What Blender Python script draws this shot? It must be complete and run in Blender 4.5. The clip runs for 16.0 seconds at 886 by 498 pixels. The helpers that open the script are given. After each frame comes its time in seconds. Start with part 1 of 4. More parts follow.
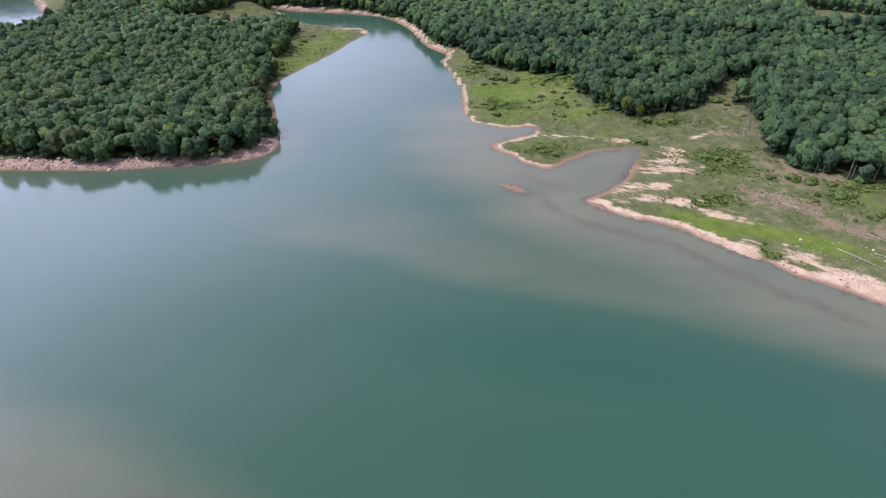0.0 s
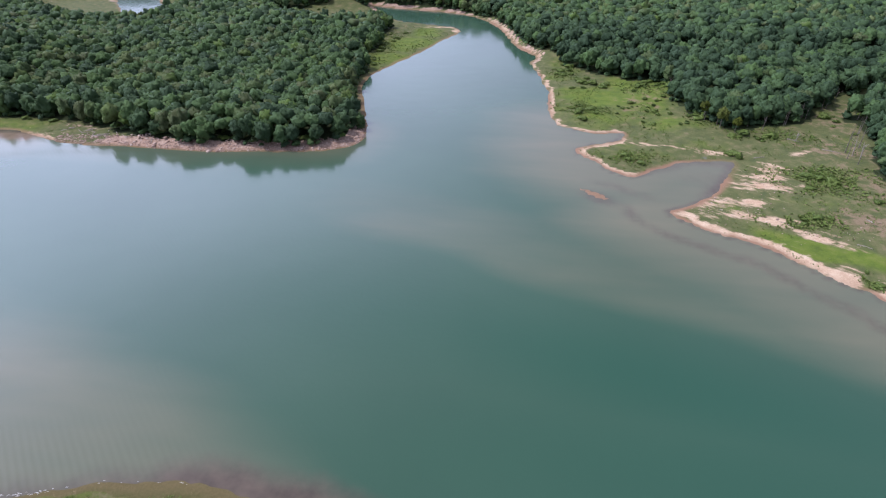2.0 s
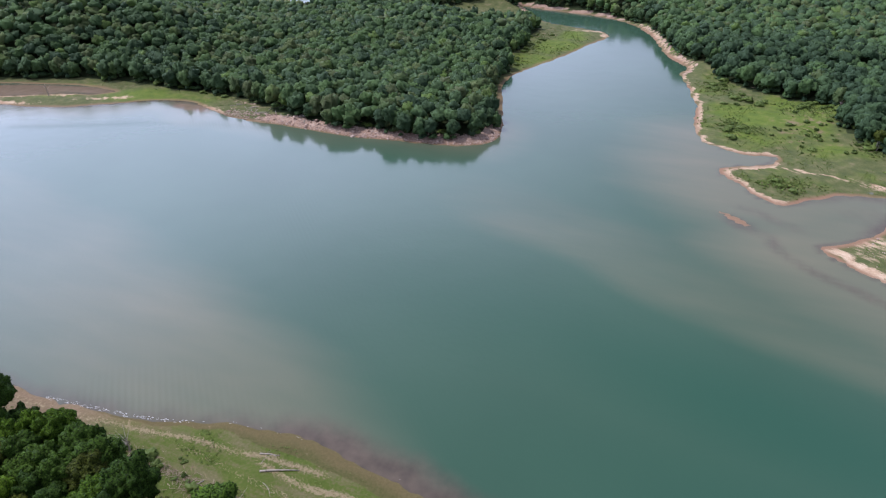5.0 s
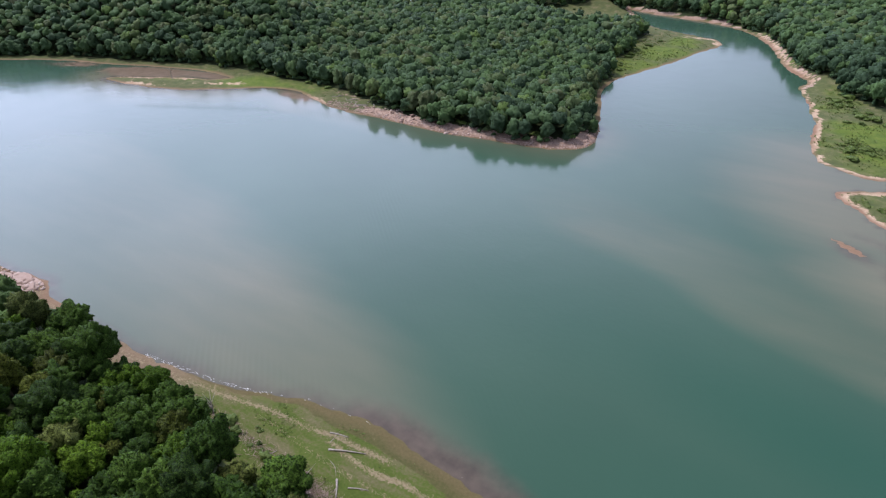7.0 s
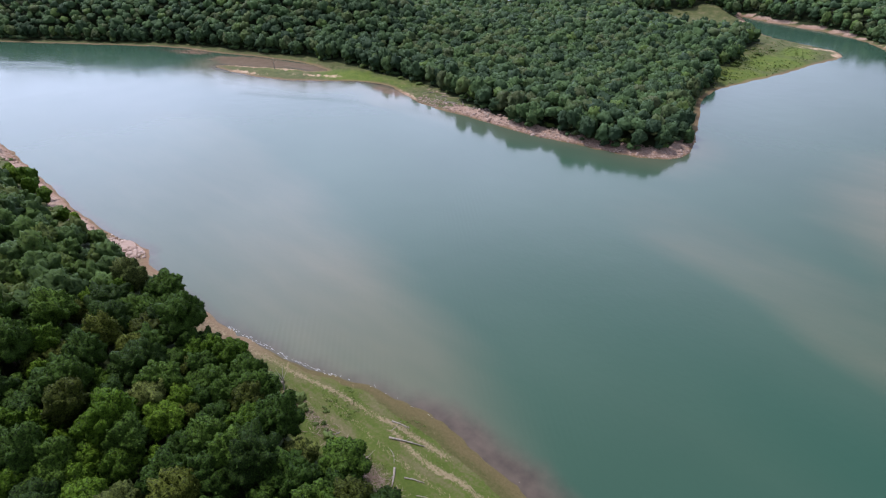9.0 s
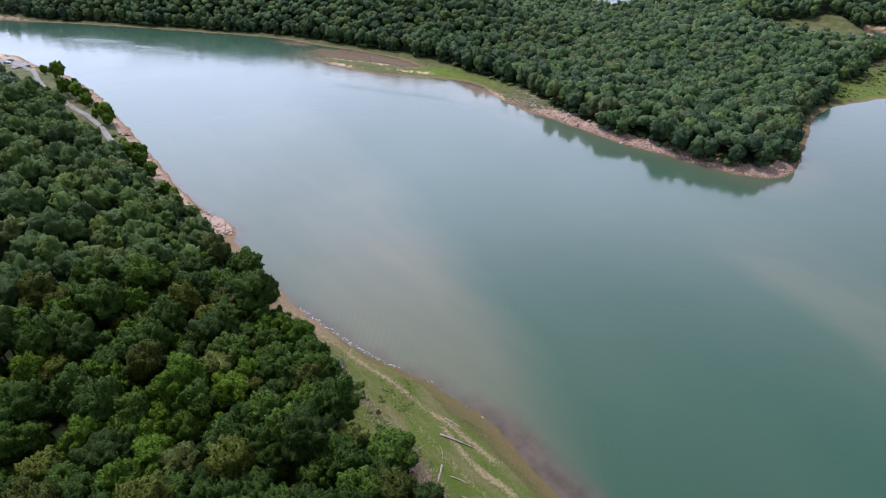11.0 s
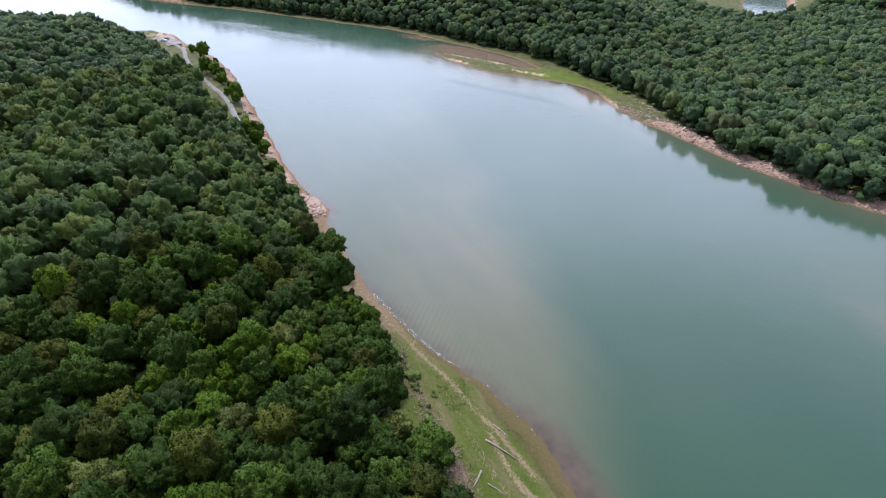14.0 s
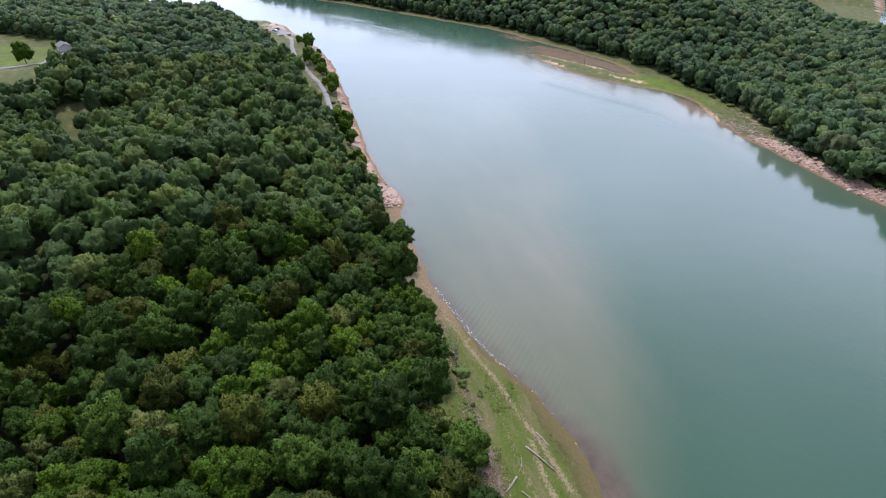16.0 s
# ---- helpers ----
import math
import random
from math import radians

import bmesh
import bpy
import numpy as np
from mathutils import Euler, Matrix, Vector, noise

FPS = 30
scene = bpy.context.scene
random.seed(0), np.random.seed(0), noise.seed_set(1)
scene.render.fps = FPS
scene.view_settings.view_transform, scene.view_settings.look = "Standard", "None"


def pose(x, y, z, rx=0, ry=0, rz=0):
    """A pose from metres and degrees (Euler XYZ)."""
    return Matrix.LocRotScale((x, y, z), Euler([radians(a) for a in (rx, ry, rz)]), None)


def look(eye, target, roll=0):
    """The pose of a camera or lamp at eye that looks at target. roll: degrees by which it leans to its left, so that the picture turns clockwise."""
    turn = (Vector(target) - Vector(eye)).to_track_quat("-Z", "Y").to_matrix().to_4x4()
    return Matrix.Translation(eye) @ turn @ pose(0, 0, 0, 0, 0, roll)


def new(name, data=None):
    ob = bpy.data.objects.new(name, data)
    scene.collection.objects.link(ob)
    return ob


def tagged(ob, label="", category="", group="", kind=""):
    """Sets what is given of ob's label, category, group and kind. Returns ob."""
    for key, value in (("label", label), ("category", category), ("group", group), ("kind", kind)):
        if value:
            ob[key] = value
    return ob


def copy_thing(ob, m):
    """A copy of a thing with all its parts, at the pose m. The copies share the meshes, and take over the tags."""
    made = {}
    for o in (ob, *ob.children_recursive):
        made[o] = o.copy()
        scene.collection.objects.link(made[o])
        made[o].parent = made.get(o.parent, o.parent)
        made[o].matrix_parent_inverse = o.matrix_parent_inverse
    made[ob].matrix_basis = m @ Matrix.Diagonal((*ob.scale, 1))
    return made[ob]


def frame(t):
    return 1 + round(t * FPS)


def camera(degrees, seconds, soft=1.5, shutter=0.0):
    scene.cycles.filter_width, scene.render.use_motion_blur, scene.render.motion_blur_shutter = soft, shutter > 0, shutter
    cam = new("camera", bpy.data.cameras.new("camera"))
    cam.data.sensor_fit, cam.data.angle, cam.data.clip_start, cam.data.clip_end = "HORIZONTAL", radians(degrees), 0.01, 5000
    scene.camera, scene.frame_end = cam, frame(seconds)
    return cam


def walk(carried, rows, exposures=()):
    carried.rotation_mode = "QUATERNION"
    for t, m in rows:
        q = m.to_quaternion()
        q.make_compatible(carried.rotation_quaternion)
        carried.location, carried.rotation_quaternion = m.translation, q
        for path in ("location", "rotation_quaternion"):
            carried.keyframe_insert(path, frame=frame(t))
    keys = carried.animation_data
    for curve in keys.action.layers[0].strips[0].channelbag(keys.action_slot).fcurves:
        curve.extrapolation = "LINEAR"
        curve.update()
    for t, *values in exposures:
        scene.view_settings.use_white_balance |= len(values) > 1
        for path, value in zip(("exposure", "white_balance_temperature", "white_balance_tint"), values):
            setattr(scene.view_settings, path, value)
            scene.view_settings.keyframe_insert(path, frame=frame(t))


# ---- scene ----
cam = camera(74.57, 16.0, 1.2)
PATH = [
    (0, (0.00, 0.00, 105.00), (-0.10, 84.13, 50.94), 0.29),
    (0.5, (0.04, -0.30, 104.84), (-3.39, 83.76, 50.77), 0.26),
    (1, (0.11, -0.55, 104.67), (-6.50, 83.33, 50.63), 0.26),
    (1.5, (0.08, -0.75, 104.47), (-9.62, 82.88, 50.49), 0.28),
    (2, (-0.10, -0.89, 104.40), (-12.74, 82.33, 50.42), 0.35),
    (2.5, (-0.34, -1.38, 104.83), (-16.00, 81.29, 50.78), 0.32),
    (3, (-0.79, -2.16, 105.58), (-19.52, 79.79, 51.42), 0.29),
    (3.5, (-1.18, -3.13, 106.14), (-23.15, 77.96, 51.91), 0.24),
    (4, (-1.24, -3.46, 106.20), (-26.48, 76.66, 51.95), 0.31),
    (6.5, (-1.44, -3.46, 105.55), (-42.54, 69.77, 51.23), 0.35),
    (7, (-1.43, -3.44, 105.53), (-45.65, 67.94, 51.22), 0.31),
    (7.5, (-1.24, -3.39, 105.25), (-48.50, 66.03, 50.97), 0.27),
    (8, (-1.20, -3.32, 104.95), (-51.13, 64.25, 50.71), 0.18),
    (8.5, (-1.13, -3.30, 104.75), (-53.61, 62.32, 50.54), 0.09),
    (9, (-1.08, -3.01, 104.65), (-56.08, 60.49, 50.42), 0.08),
    (11.5, (1.16, 0.23, 104.07), (-65.50, 51.39, 49.85), 0.12),
    (12, (1.80, 1.32, 103.95), (-66.62, 50.06, 49.71), 0.14),
    (12.5, (2.40, 2.51, 103.86), (-67.67, 48.84, 49.59), 0.16),
    (13, (3.05, 3.84, 103.77), (-68.59, 47.69, 49.50), 0.18),
    (13.5, (3.54, 5.31, 103.87), (-69.50, 46.71, 49.56), 0.40),
    (14, (4.29, 6.75, 103.85), (-70.31, 45.22, 49.49), 0.35),
    (14.5, (4.98, 8.20, 103.77), (-71.15, 43.49, 49.37), 0.36),
    (15, (5.66, 9.70, 103.58), (-71.93, 41.69, 49.20), 0.33),
    (15.5, (6.26, 11.04, 103.25), (-72.65, 39.61, 48.88), 0.36),
    (16, (6.65, 12.37, 102.92), (-73.56, 37.16, 48.58), 0.40),
]
walk(cam, [(t, look(e, a, r)) for t, e, a, r in PATH], [(0, 0.06, 5880, 26), (3, -0.03, 5860, 23), (9, -0.07, 5980, 21), (16, 0.07, 6050, 20)])

# ---- light: thin overcast, soft sun in the west ----
SUN_AZ, SUN_EL = radians(-95), radians(62)
world = bpy.data.worlds.new("sky")
scene.world = world
world.use_nodes = True
wn, wl = world.node_tree.nodes, world.node_tree.links
wn.clear()
sky = wn.new("ShaderNodeTexSky")
sky.sky_type, sky.sun_disc = "NISHITA", False
sky.sun_elevation, sky.sun_rotation = SUN_EL, SUN_AZ
sky.air_density, sky.dust_density, sky.ozone_density = 1.0, 2.5, 1.0
wco = wn.new("ShaderNodeTexCoord")
wmap = wn.new("ShaderNodeMapping")
wmap.inputs["Scale"].default_value = (1.0, 1.0, 2.6)
cloud = wn.new("ShaderNodeTexNoise")
cloud.inputs["Scale"].default_value, cloud.inputs["Detail"].default_value = 2.2, 4.0
cloud.inputs["Roughness"].default_value = 0.5
cramp = wn.new("ShaderNodeValToRGB")
cramp.color_ramp.elements[0].position, cramp.color_ramp.elements[0].color = 0.34, (0.74, 0.74, 0.74, 1)
cramp.color_ramp.elements[1].position, cramp.color_ramp.elements[1].color = 0.62, (0.95, 0.95, 0.95, 1)
bg_sky, bg_cloud = wn.new("ShaderNodeBackground"), wn.new("ShaderNodeBackground")
bg_sky.inputs["Strength"].default_value = 0.13
# the veil of cloud is brightest low in the west
west = wn.new("ShaderNodeVectorMath")
west.operation = "DOT_PRODUCT"
west.inputs[1].default_value = (-0.96, 0.28, 0)
rise = wn.new("ShaderNodeSeparateXYZ")
glow, low, both, total = wn.new("ShaderNodeMapRange"), wn.new("ShaderNodeMapRange"), wn.new("ShaderNodeMath"), wn.new("ShaderNodeMath")
glow.interpolation_type = low.interpolation_type = "SMOOTHSTEP"
for node, values in ((glow, (-0.02, 0.95, 0.12, 3.2)), (low, (0.45, 0.92, 1.0, 0.0))):
    for key, val in zip(("From Min", "From Max", "To Min", "To Max"), values):
        node.inputs[key].default_value = val
both.operation, total.operation, total.inputs[1].default_value = "MULTIPLY", "ADD", 0.55
wl.new(wco.outputs["Generated"], west.inputs[0]), wl.new(wco.outputs["Generated"], rise.inputs[0])
wl.new(west.outputs["Value"], glow.inputs["Value"]), wl.new(rise.outputs["Z"], low.inputs["Value"])
wl.new(glow.outputs["Result"], both.inputs[0]), wl.new(low.outputs["Result"], both.inputs[1])
dim, third = wn.new("ShaderNodeMapRange"), wn.new("ShaderNodeMath")
for key, val in zip(("From Min", "From Max", "To Min", "To Max"), (0.10, 0.50, 0.72, 1.30)):
    dim.inputs[key].default_value = val
third.operation = "MULTIPLY"
wl.new(rise.outputs["Z"], dim.inputs["Value"]), wl.new(both.outputs[0], third.inputs[0]), wl.new(dim.outputs["Result"], third.inputs[1])
wl.new(third.outputs[0], total.inputs[0]), wl.new(total.outputs[0], bg_cloud.inputs["Strength"])
bg_cloud.inputs["Color"].default_value = (0.87, 0.955, 1.14, 1)
wmix, wout = wn.new("ShaderNodeMixShader"), wn.new("ShaderNodeOutputWorld")
wl.new(wco.outputs["Generated"], wmap.inputs["Vector"])
wl.new(wmap.outputs["Vector"], cloud.inputs["Vector"])
wl.new(cloud.outputs["Fac"], cramp.inputs["Fac"])
wl.new(sky.outputs["Color"], bg_sky.inputs["Color"])
wl.new(cramp.outputs["Color"], wmix.inputs["Fac"])
wl.new(bg_sky.outputs["Background"], wmix.inputs[1])
wl.new(bg_cloud.outputs["Background"], wmix.inputs[2])
wl.new(wmix.outputs["Shader"], wout.inputs["Surface"])

sun = new("sun", bpy.data.lights.new("sun", "SUN"))
sun.data.energy, sun.data.angle, sun.data.color = 3.4, radians(6), (1.0, 0.95, 0.87)
sun_from = Vector((math.sin(SUN_AZ) * math.cos(SUN_EL), math.cos(SUN_AZ) * math.cos(SUN_EL), math.sin(SUN_EL)))
sun.matrix_world = look(sun_from * 400, (0, 0, 0))


# ---- materials ----
class Mat:
    """A small builder of node materials."""

    def __init__(self, name, rough=0.8, spec=0.3):
        self.m = bpy.data.materials.new(name)
        self.m.use_nodes = True
        self.n, self.l = self.m.node_tree.nodes, self.m.node_tree.links
        self.b = self.n["Principled BSDF"]
        self.b.inputs["Roughness"].default_value = rough
        self.b.inputs["Specular IOR Level"].default_value = spec
        self.co = self.n.new("ShaderNodeTexCoord").outputs["Object"]
        self.pos = self.n.new("ShaderNodeNewGeometry").outputs["Position"]

    def put(self, value, socket):
        if isinstance(value, (int, float)):
            socket.default_value = value
        elif isinstance(value, tuple):
            socket.default_value = value if len(value) == 4 or socket.type == "VECTOR" else (*value, 1)
        else:
            self.l.new(value, socket)

    def noise(self, scale, detail=4.0, rough=0.55, stretch=None, where=None):
        t = self.n.new("ShaderNodeTexNoise")
        t.inputs["Scale"].default_value, t.inputs["Detail"].default_value = scale, detail
        t.inputs["Roughness"].default_value = rough
        src = where or self.pos
        if stretch:
            mp = self.n.new("ShaderNodeMapping")
            mp.inputs["Scale"].default_value = stretch
            self.l.new(src, mp.inputs["Vector"])
            src = mp.outputs["Vector"]
        self.l.new(src, t.inputs["Vector"])
        return t.outputs["Fac"]

    def attr(self, name):
        a = self.n.new("ShaderNodeAttribute")
        a.attribute_name = name
        return a.outputs["Fac"]

    def math(self, op, a, b=0.0, clamp=False):
        t = self.n.new("ShaderNodeMath")
        t.operation, t.use_clamp = op, clamp
        self.put(a, t.inputs[0]), self.put(b, t.inputs[1])
        return t.outputs[0]

    def span(self, v, lo, hi, a=0.0, b=1.0):
        t = self.n.new("ShaderNodeMapRange")
        t.interpolation_type = "SMOOTHSTEP"
        for key, val in (("From Min", lo), ("From Max", hi), ("To Min", a), ("To Max", b)):
            t.inputs[key].default_value = val
        self.put(v, t.inputs["Value"])
        return t.outputs["Result"]

    def mix(self, f, a, b, blend="MIX"):
        t = self.n.new("ShaderNodeMix")
        t.data_type, t.blend_type = "RGBA", blend
        self.put(f, t.inputs[0]), self.put(a, t.inputs[6]), self.put(b, t.inputs[7])
        return t.outputs[2]

    def ramp(self, f, *stops):
        t = self.n.new("ShaderNodeValToRGB")
        e = t.color_ramp.elements
        while len(e) < len(stops):
            e.new(0.5)
        for k, (p, c) in zip(e, stops):
            k.position, k.color = p, (*c, 1)
        self.put(f, t.inputs["Fac"])
        return t.outputs["Color"]

    def bump(self, height, strength, distance):
        t = self.n.new("ShaderNodeBump")
        t.inputs["Strength"].default_value, t.inputs["Distance"].default_value = strength, distance
        self.put(height, t.inputs["Height"])
        self.l.new(t.outputs["Normal"], self.b.inputs["Normal"])

    def done(self, colour):
        self.put(colour, self.b.inputs["Base Color"])
        return self.m


def leafy(k, col):
    """Leaves let some light through, and their waxy faces catch the sky."""
    m = k.done(col)
    through_leaf, mixed = k.n.new("ShaderNodeBsdfTranslucent"), k.n.new("ShaderNodeMixShader")
    k.put(k.mix(1.0, col, (1.0, 1.0, 0.55), "MULTIPLY"), through_leaf.inputs["Color"])
    mixed.inputs["Fac"].default_value = 0.07
    k.l.new(k.b.outputs["BSDF"], mixed.inputs[1]), k.l.new(through_leaf.outputs["BSDF"], mixed.inputs[2])
    k.l.new(mixed.outputs["Shader"], k.n["Material Output"].inputs["Surface"])
    return m


def leaf_material(name, dark, mid, light):
    """Foliage of a single tree: a tone for each tree, finer change from spray to spray."""
    k = Mat(name, 0.75, 0.12)
    k.bump(k.noise(2.2, 4, 0.7), 0.7, 0.3)
    tree = k.n.new("ShaderNodeObjectInfo").outputs["Random"]
    spray = k.n.new("ShaderNodeNewGeometry").outputs["Random Per Island"]
    v = k.math("ADD", k.math("MULTIPLY", tree, 0.55), k.math("MULTIPLY", spray, 0.33))
    v = k.math("ADD", v, k.math("MULTIPLY", k.span(k.noise(0.02, 2), 0.35, 0.65), 0.14))
    col = k.ramp(v, (0.08, dark), (0.5, mid), (0.95, light))
    # dark noise paints shade between sprays, pale noise highlights, into the leaf colour
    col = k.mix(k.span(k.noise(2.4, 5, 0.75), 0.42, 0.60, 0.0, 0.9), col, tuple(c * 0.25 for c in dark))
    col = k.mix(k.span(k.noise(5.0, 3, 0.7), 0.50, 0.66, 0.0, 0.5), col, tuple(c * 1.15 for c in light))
    return leafy(k, col)


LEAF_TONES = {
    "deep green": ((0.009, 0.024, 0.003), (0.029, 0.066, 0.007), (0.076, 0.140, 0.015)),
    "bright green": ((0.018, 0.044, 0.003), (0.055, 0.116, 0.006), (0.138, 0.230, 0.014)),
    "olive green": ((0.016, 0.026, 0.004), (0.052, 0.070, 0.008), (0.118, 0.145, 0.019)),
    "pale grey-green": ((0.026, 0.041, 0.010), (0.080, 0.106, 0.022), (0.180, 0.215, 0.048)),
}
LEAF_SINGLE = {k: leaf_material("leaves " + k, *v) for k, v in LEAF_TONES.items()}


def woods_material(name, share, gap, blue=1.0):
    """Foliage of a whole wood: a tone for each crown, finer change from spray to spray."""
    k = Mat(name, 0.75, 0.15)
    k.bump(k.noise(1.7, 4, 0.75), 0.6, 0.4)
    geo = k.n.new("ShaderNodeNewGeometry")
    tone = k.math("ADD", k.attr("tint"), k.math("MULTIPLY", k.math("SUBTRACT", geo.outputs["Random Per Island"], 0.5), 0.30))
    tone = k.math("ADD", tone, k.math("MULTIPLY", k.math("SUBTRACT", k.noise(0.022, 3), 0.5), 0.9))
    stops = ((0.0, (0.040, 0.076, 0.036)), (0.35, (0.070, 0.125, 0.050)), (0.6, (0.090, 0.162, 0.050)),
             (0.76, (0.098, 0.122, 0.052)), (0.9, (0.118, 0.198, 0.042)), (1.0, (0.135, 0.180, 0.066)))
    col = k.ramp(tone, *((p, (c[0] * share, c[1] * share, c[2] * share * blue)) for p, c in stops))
    # gap: how strongly dark noise paints shade between leaves into the colour
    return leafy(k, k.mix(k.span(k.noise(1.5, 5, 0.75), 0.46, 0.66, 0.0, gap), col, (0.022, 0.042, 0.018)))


# haze of distance is tinted into the far leaves: bluer, fewer dark gaps
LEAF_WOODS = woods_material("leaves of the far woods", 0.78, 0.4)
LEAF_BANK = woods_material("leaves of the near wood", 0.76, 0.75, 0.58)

k = Mat("shrub leaves", 0.65, 0.2)
geo = k.n.new("ShaderNodeNewGeometry")
v = k.math("ADD", k.math("MULTIPLY", geo.outputs["Random Per Island"], 0.5), k.math("MULTIPLY", k.noise(0.12, 3), 0.5))
SHRUB = k.done(k.ramp(v, (0.15, (0.030, 0.056, 0.012)), (0.5, (0.064, 0.100, 0.018)), (0.9, (0.118, 0.158, 0.034))))

k = Mat("weeds", 0.75, 0.2)
geo = k.n.new("ShaderNodeNewGeometry")
v = k.math("ADD", k.math("MULTIPLY", geo.outputs["Random Per Island"], 0.45), k.math("MULTIPLY", k.noise(0.07, 3), 0.55))
WEED = k.done(k.ramp(v, (0.2, (0.074, 0.124, 0.026)), (0.5, (0.112, 0.165, 0.034)), (0.8, (0.172, 0.182, 0.064))))

k = Mat("bark", 0.9, 0.2)
v = k.noise(2.5, 5, stretch=(1, 1, 0.25))
k.bump(v, 0.6, 0.1)
BARK = k.done(k.ramp(v, (0.3, (0.075, 0.062, 0.050)), (0.7, (0.22, 0.19, 0.16))))

k = Mat("weathered driftwood", 0.85, 0.25)
v = k.noise(3.0, 5, stretch=(1, 1, 0.4), where=k.co)
k.bump(v, 0.5, 0.06)
DRIFT = k.done(k.ramp(v, (0.3, (0.164, 0.135, 0.107)), (0.55, (0.312, 0.275, 0.230)), (0.8, (0.426, 0.385, 0.328))))

k = Mat("straw litter", 0.9, 0.2)
geo = k.n.new("ShaderNodeNewGeometry")
STRAW = k.done(k.ramp(geo.outputs["Random Per Island"], (0.0, (0.162, 0.120, 0.064)), (1.0, (0.312, 0.253, 0.156))))

k = Mat("shore rock", 0.9, 0.25)
geo = k.n.new("ShaderNodeNewGeometry")
v = k.math("ADD", k.math("MULTIPLY", geo.outputs["Random Per Island"], 0.55), k.math("MULTIPLY", k.noise(0.9, 5), 0.45))
k.bump(k.noise(2.2, 5), 0.6, 0.15)
ROCK = k.done(k.ramp(v, (0.15, (0.17, 0.115, 0.085)), (0.5, (0.33, 0.235, 0.185)), (0.85, (0.50, 0.40, 0.34))))

k = Mat("pale gravel road", 0.85, 0.3)
v = k.noise(0.5, 5)
k.bump(k.noise(6, 4), 0.3, 0.02)
ROAD = k.done(k.ramp(v, (0.3, (0.17, 0.165, 0.155)), (0.7, (0.27, 0.26, 0.245))))


def plain(name, colour, rough=0.6, spec=0.4, metal=0.0, grain=3.0):
    k = Mat(name, rough, spec)
    k.b.inputs["Metallic"].default_value = metal
    lo = tuple(c * 0.82 for c in colour)
    return k.done(k.mix(k.span(k.noise(grain, 4), 0.35, 0.7), colour, lo))


WHITE_PAINT = plain("white painted metal", (0.74, 0.74, 0.72), 0.4)
WHITE_BOARDS = plain("white weatherboards", (0.70, 0.69, 0.66), 0.6)
DARK_CAR = plain("dark car paint", (0.035, 0.045, 0.065), 0.25, 0.5)
TYRE = plain("tyre rubber", (0.025, 0.025, 0.025), 0.8)
RIM = plain("wheel metal", (0.5, 0.5, 0.5), 0.35, 0.5, 0.9)
SHINGLE = plain("grey roof shingles", (0.17, 0.17, 0.175), 0.85, 0.2)
WOOD = plain("grey wood", (0.24, 0.20, 0.16), 0.8, 0.2)
k = Mat("dark window glass", 0.08, 0.5)
PANE = k.done((0.03, 0.035, 0.04))
k = Mat("foam", 0.7, 0.3)
FOAM = k.done(k.mix(k.noise(3, 3), (0.62, 0.62, 0.60), (0.82, 0.82, 0.80)))

# the ground: grass, sand, stone, litter, woodland floor
k = Mat("ground", 0.92, 0.15)
shore, sandy, stony, woody, lush = k.attr("shore"), k.attr("sand"), k.attr("stone"), k.attr("woods"), k.attr("lush")
strawy, dirt = k.attr("straw"), k.attr("dirt")
n_big, n_mid, n_fine = k.noise(0.035, 5), k.noise(0.22, 6, 0.62), k.noise(1.6, 5, 0.65)
turn = k.n.new("ShaderNodeMapping")
turn.inputs["Rotation"].default_value = (0, 0, radians(32))
k.l.new(k.pos, turn.inputs["Vector"])
n_slant = k.noise(0.3, 6, 0.65, stretch=(0.34, 1.0, 1.0), where=turn.outputs["Vector"])
n_streak = k.noise(0.3, 6, 0.65, stretch=(0.30, 1.0, 1.0))
grass = k.ramp(n_mid, (0.30, (0.062, 0.078, 0.030)), (0.48, (0.088, 0.100, 0.036)), (0.60, (0.120, 0.118, 0.052)),
               (0.72, (0.181, 0.150, 0.082)))
bright = k.ramp(n_mid, (0.30, (0.065, 0.101, 0.017)), (0.5, (0.096, 0.138, 0.019)), (0.72, (0.136, 0.157, 0.034)))
grass = k.mix(k.span(k.math("ADD", lush, k.math("MULTIPLY", k.math("SUBTRACT", n_big, 0.5), 1.6)), 0.35, 0.75), grass, bright)
grass = k.mix(k.span(n_fine, 0.45, 0.75, 0.0, 0.45), grass, (0.060, 0.090, 0.024))
earth = k.ramp(n_fine, (0.3, (0.136, 0.100, 0.059)), (0.7, (0.252, 0.188, 0.120)))
grass = k.mix(k.span(k.math("ADD", dirt, k.math("MULTIPLY", k.math("SUBTRACT", n_mid, 0.5), 1.8)), 0.35, 0.75, 0.0, 0.9), grass, earth)
turf = k.ramp(k.math("ADD", k.math("MULTIPLY", n_streak, 0.6), k.math("MULTIPLY", n_fine, 0.4)), (0.36, (0.047, 0.076, 0.010)), (0.48, (0.070, 0.099, 0.014)),
              (0.56, (0.104, 0.104, 0.038)), (0.66, (0.150, 0.126, 0.070)))
grass = k.mix(k.math("MULTIPLY", k.attr("turf"), 0.9), grass, turf)
moss = k.ramp(n_fine, (0.3, (0.060, 0.062, 0.019)), (0.55, (0.083, 0.078, 0.027)), (0.75, (0.110, 0.090, 0.042)))
grass = k.mix(k.span(k.math("ADD", k.attr("moss"), k.math("MULTIPLY", k.math("SUBTRACT", n_mid, 0.5), 0.9)), 0.3, 0.7), grass, moss)
# woodland floor, darker than bare litter: shade under the crowns is in the colour
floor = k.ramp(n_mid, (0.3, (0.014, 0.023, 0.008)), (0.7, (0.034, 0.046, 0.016)))
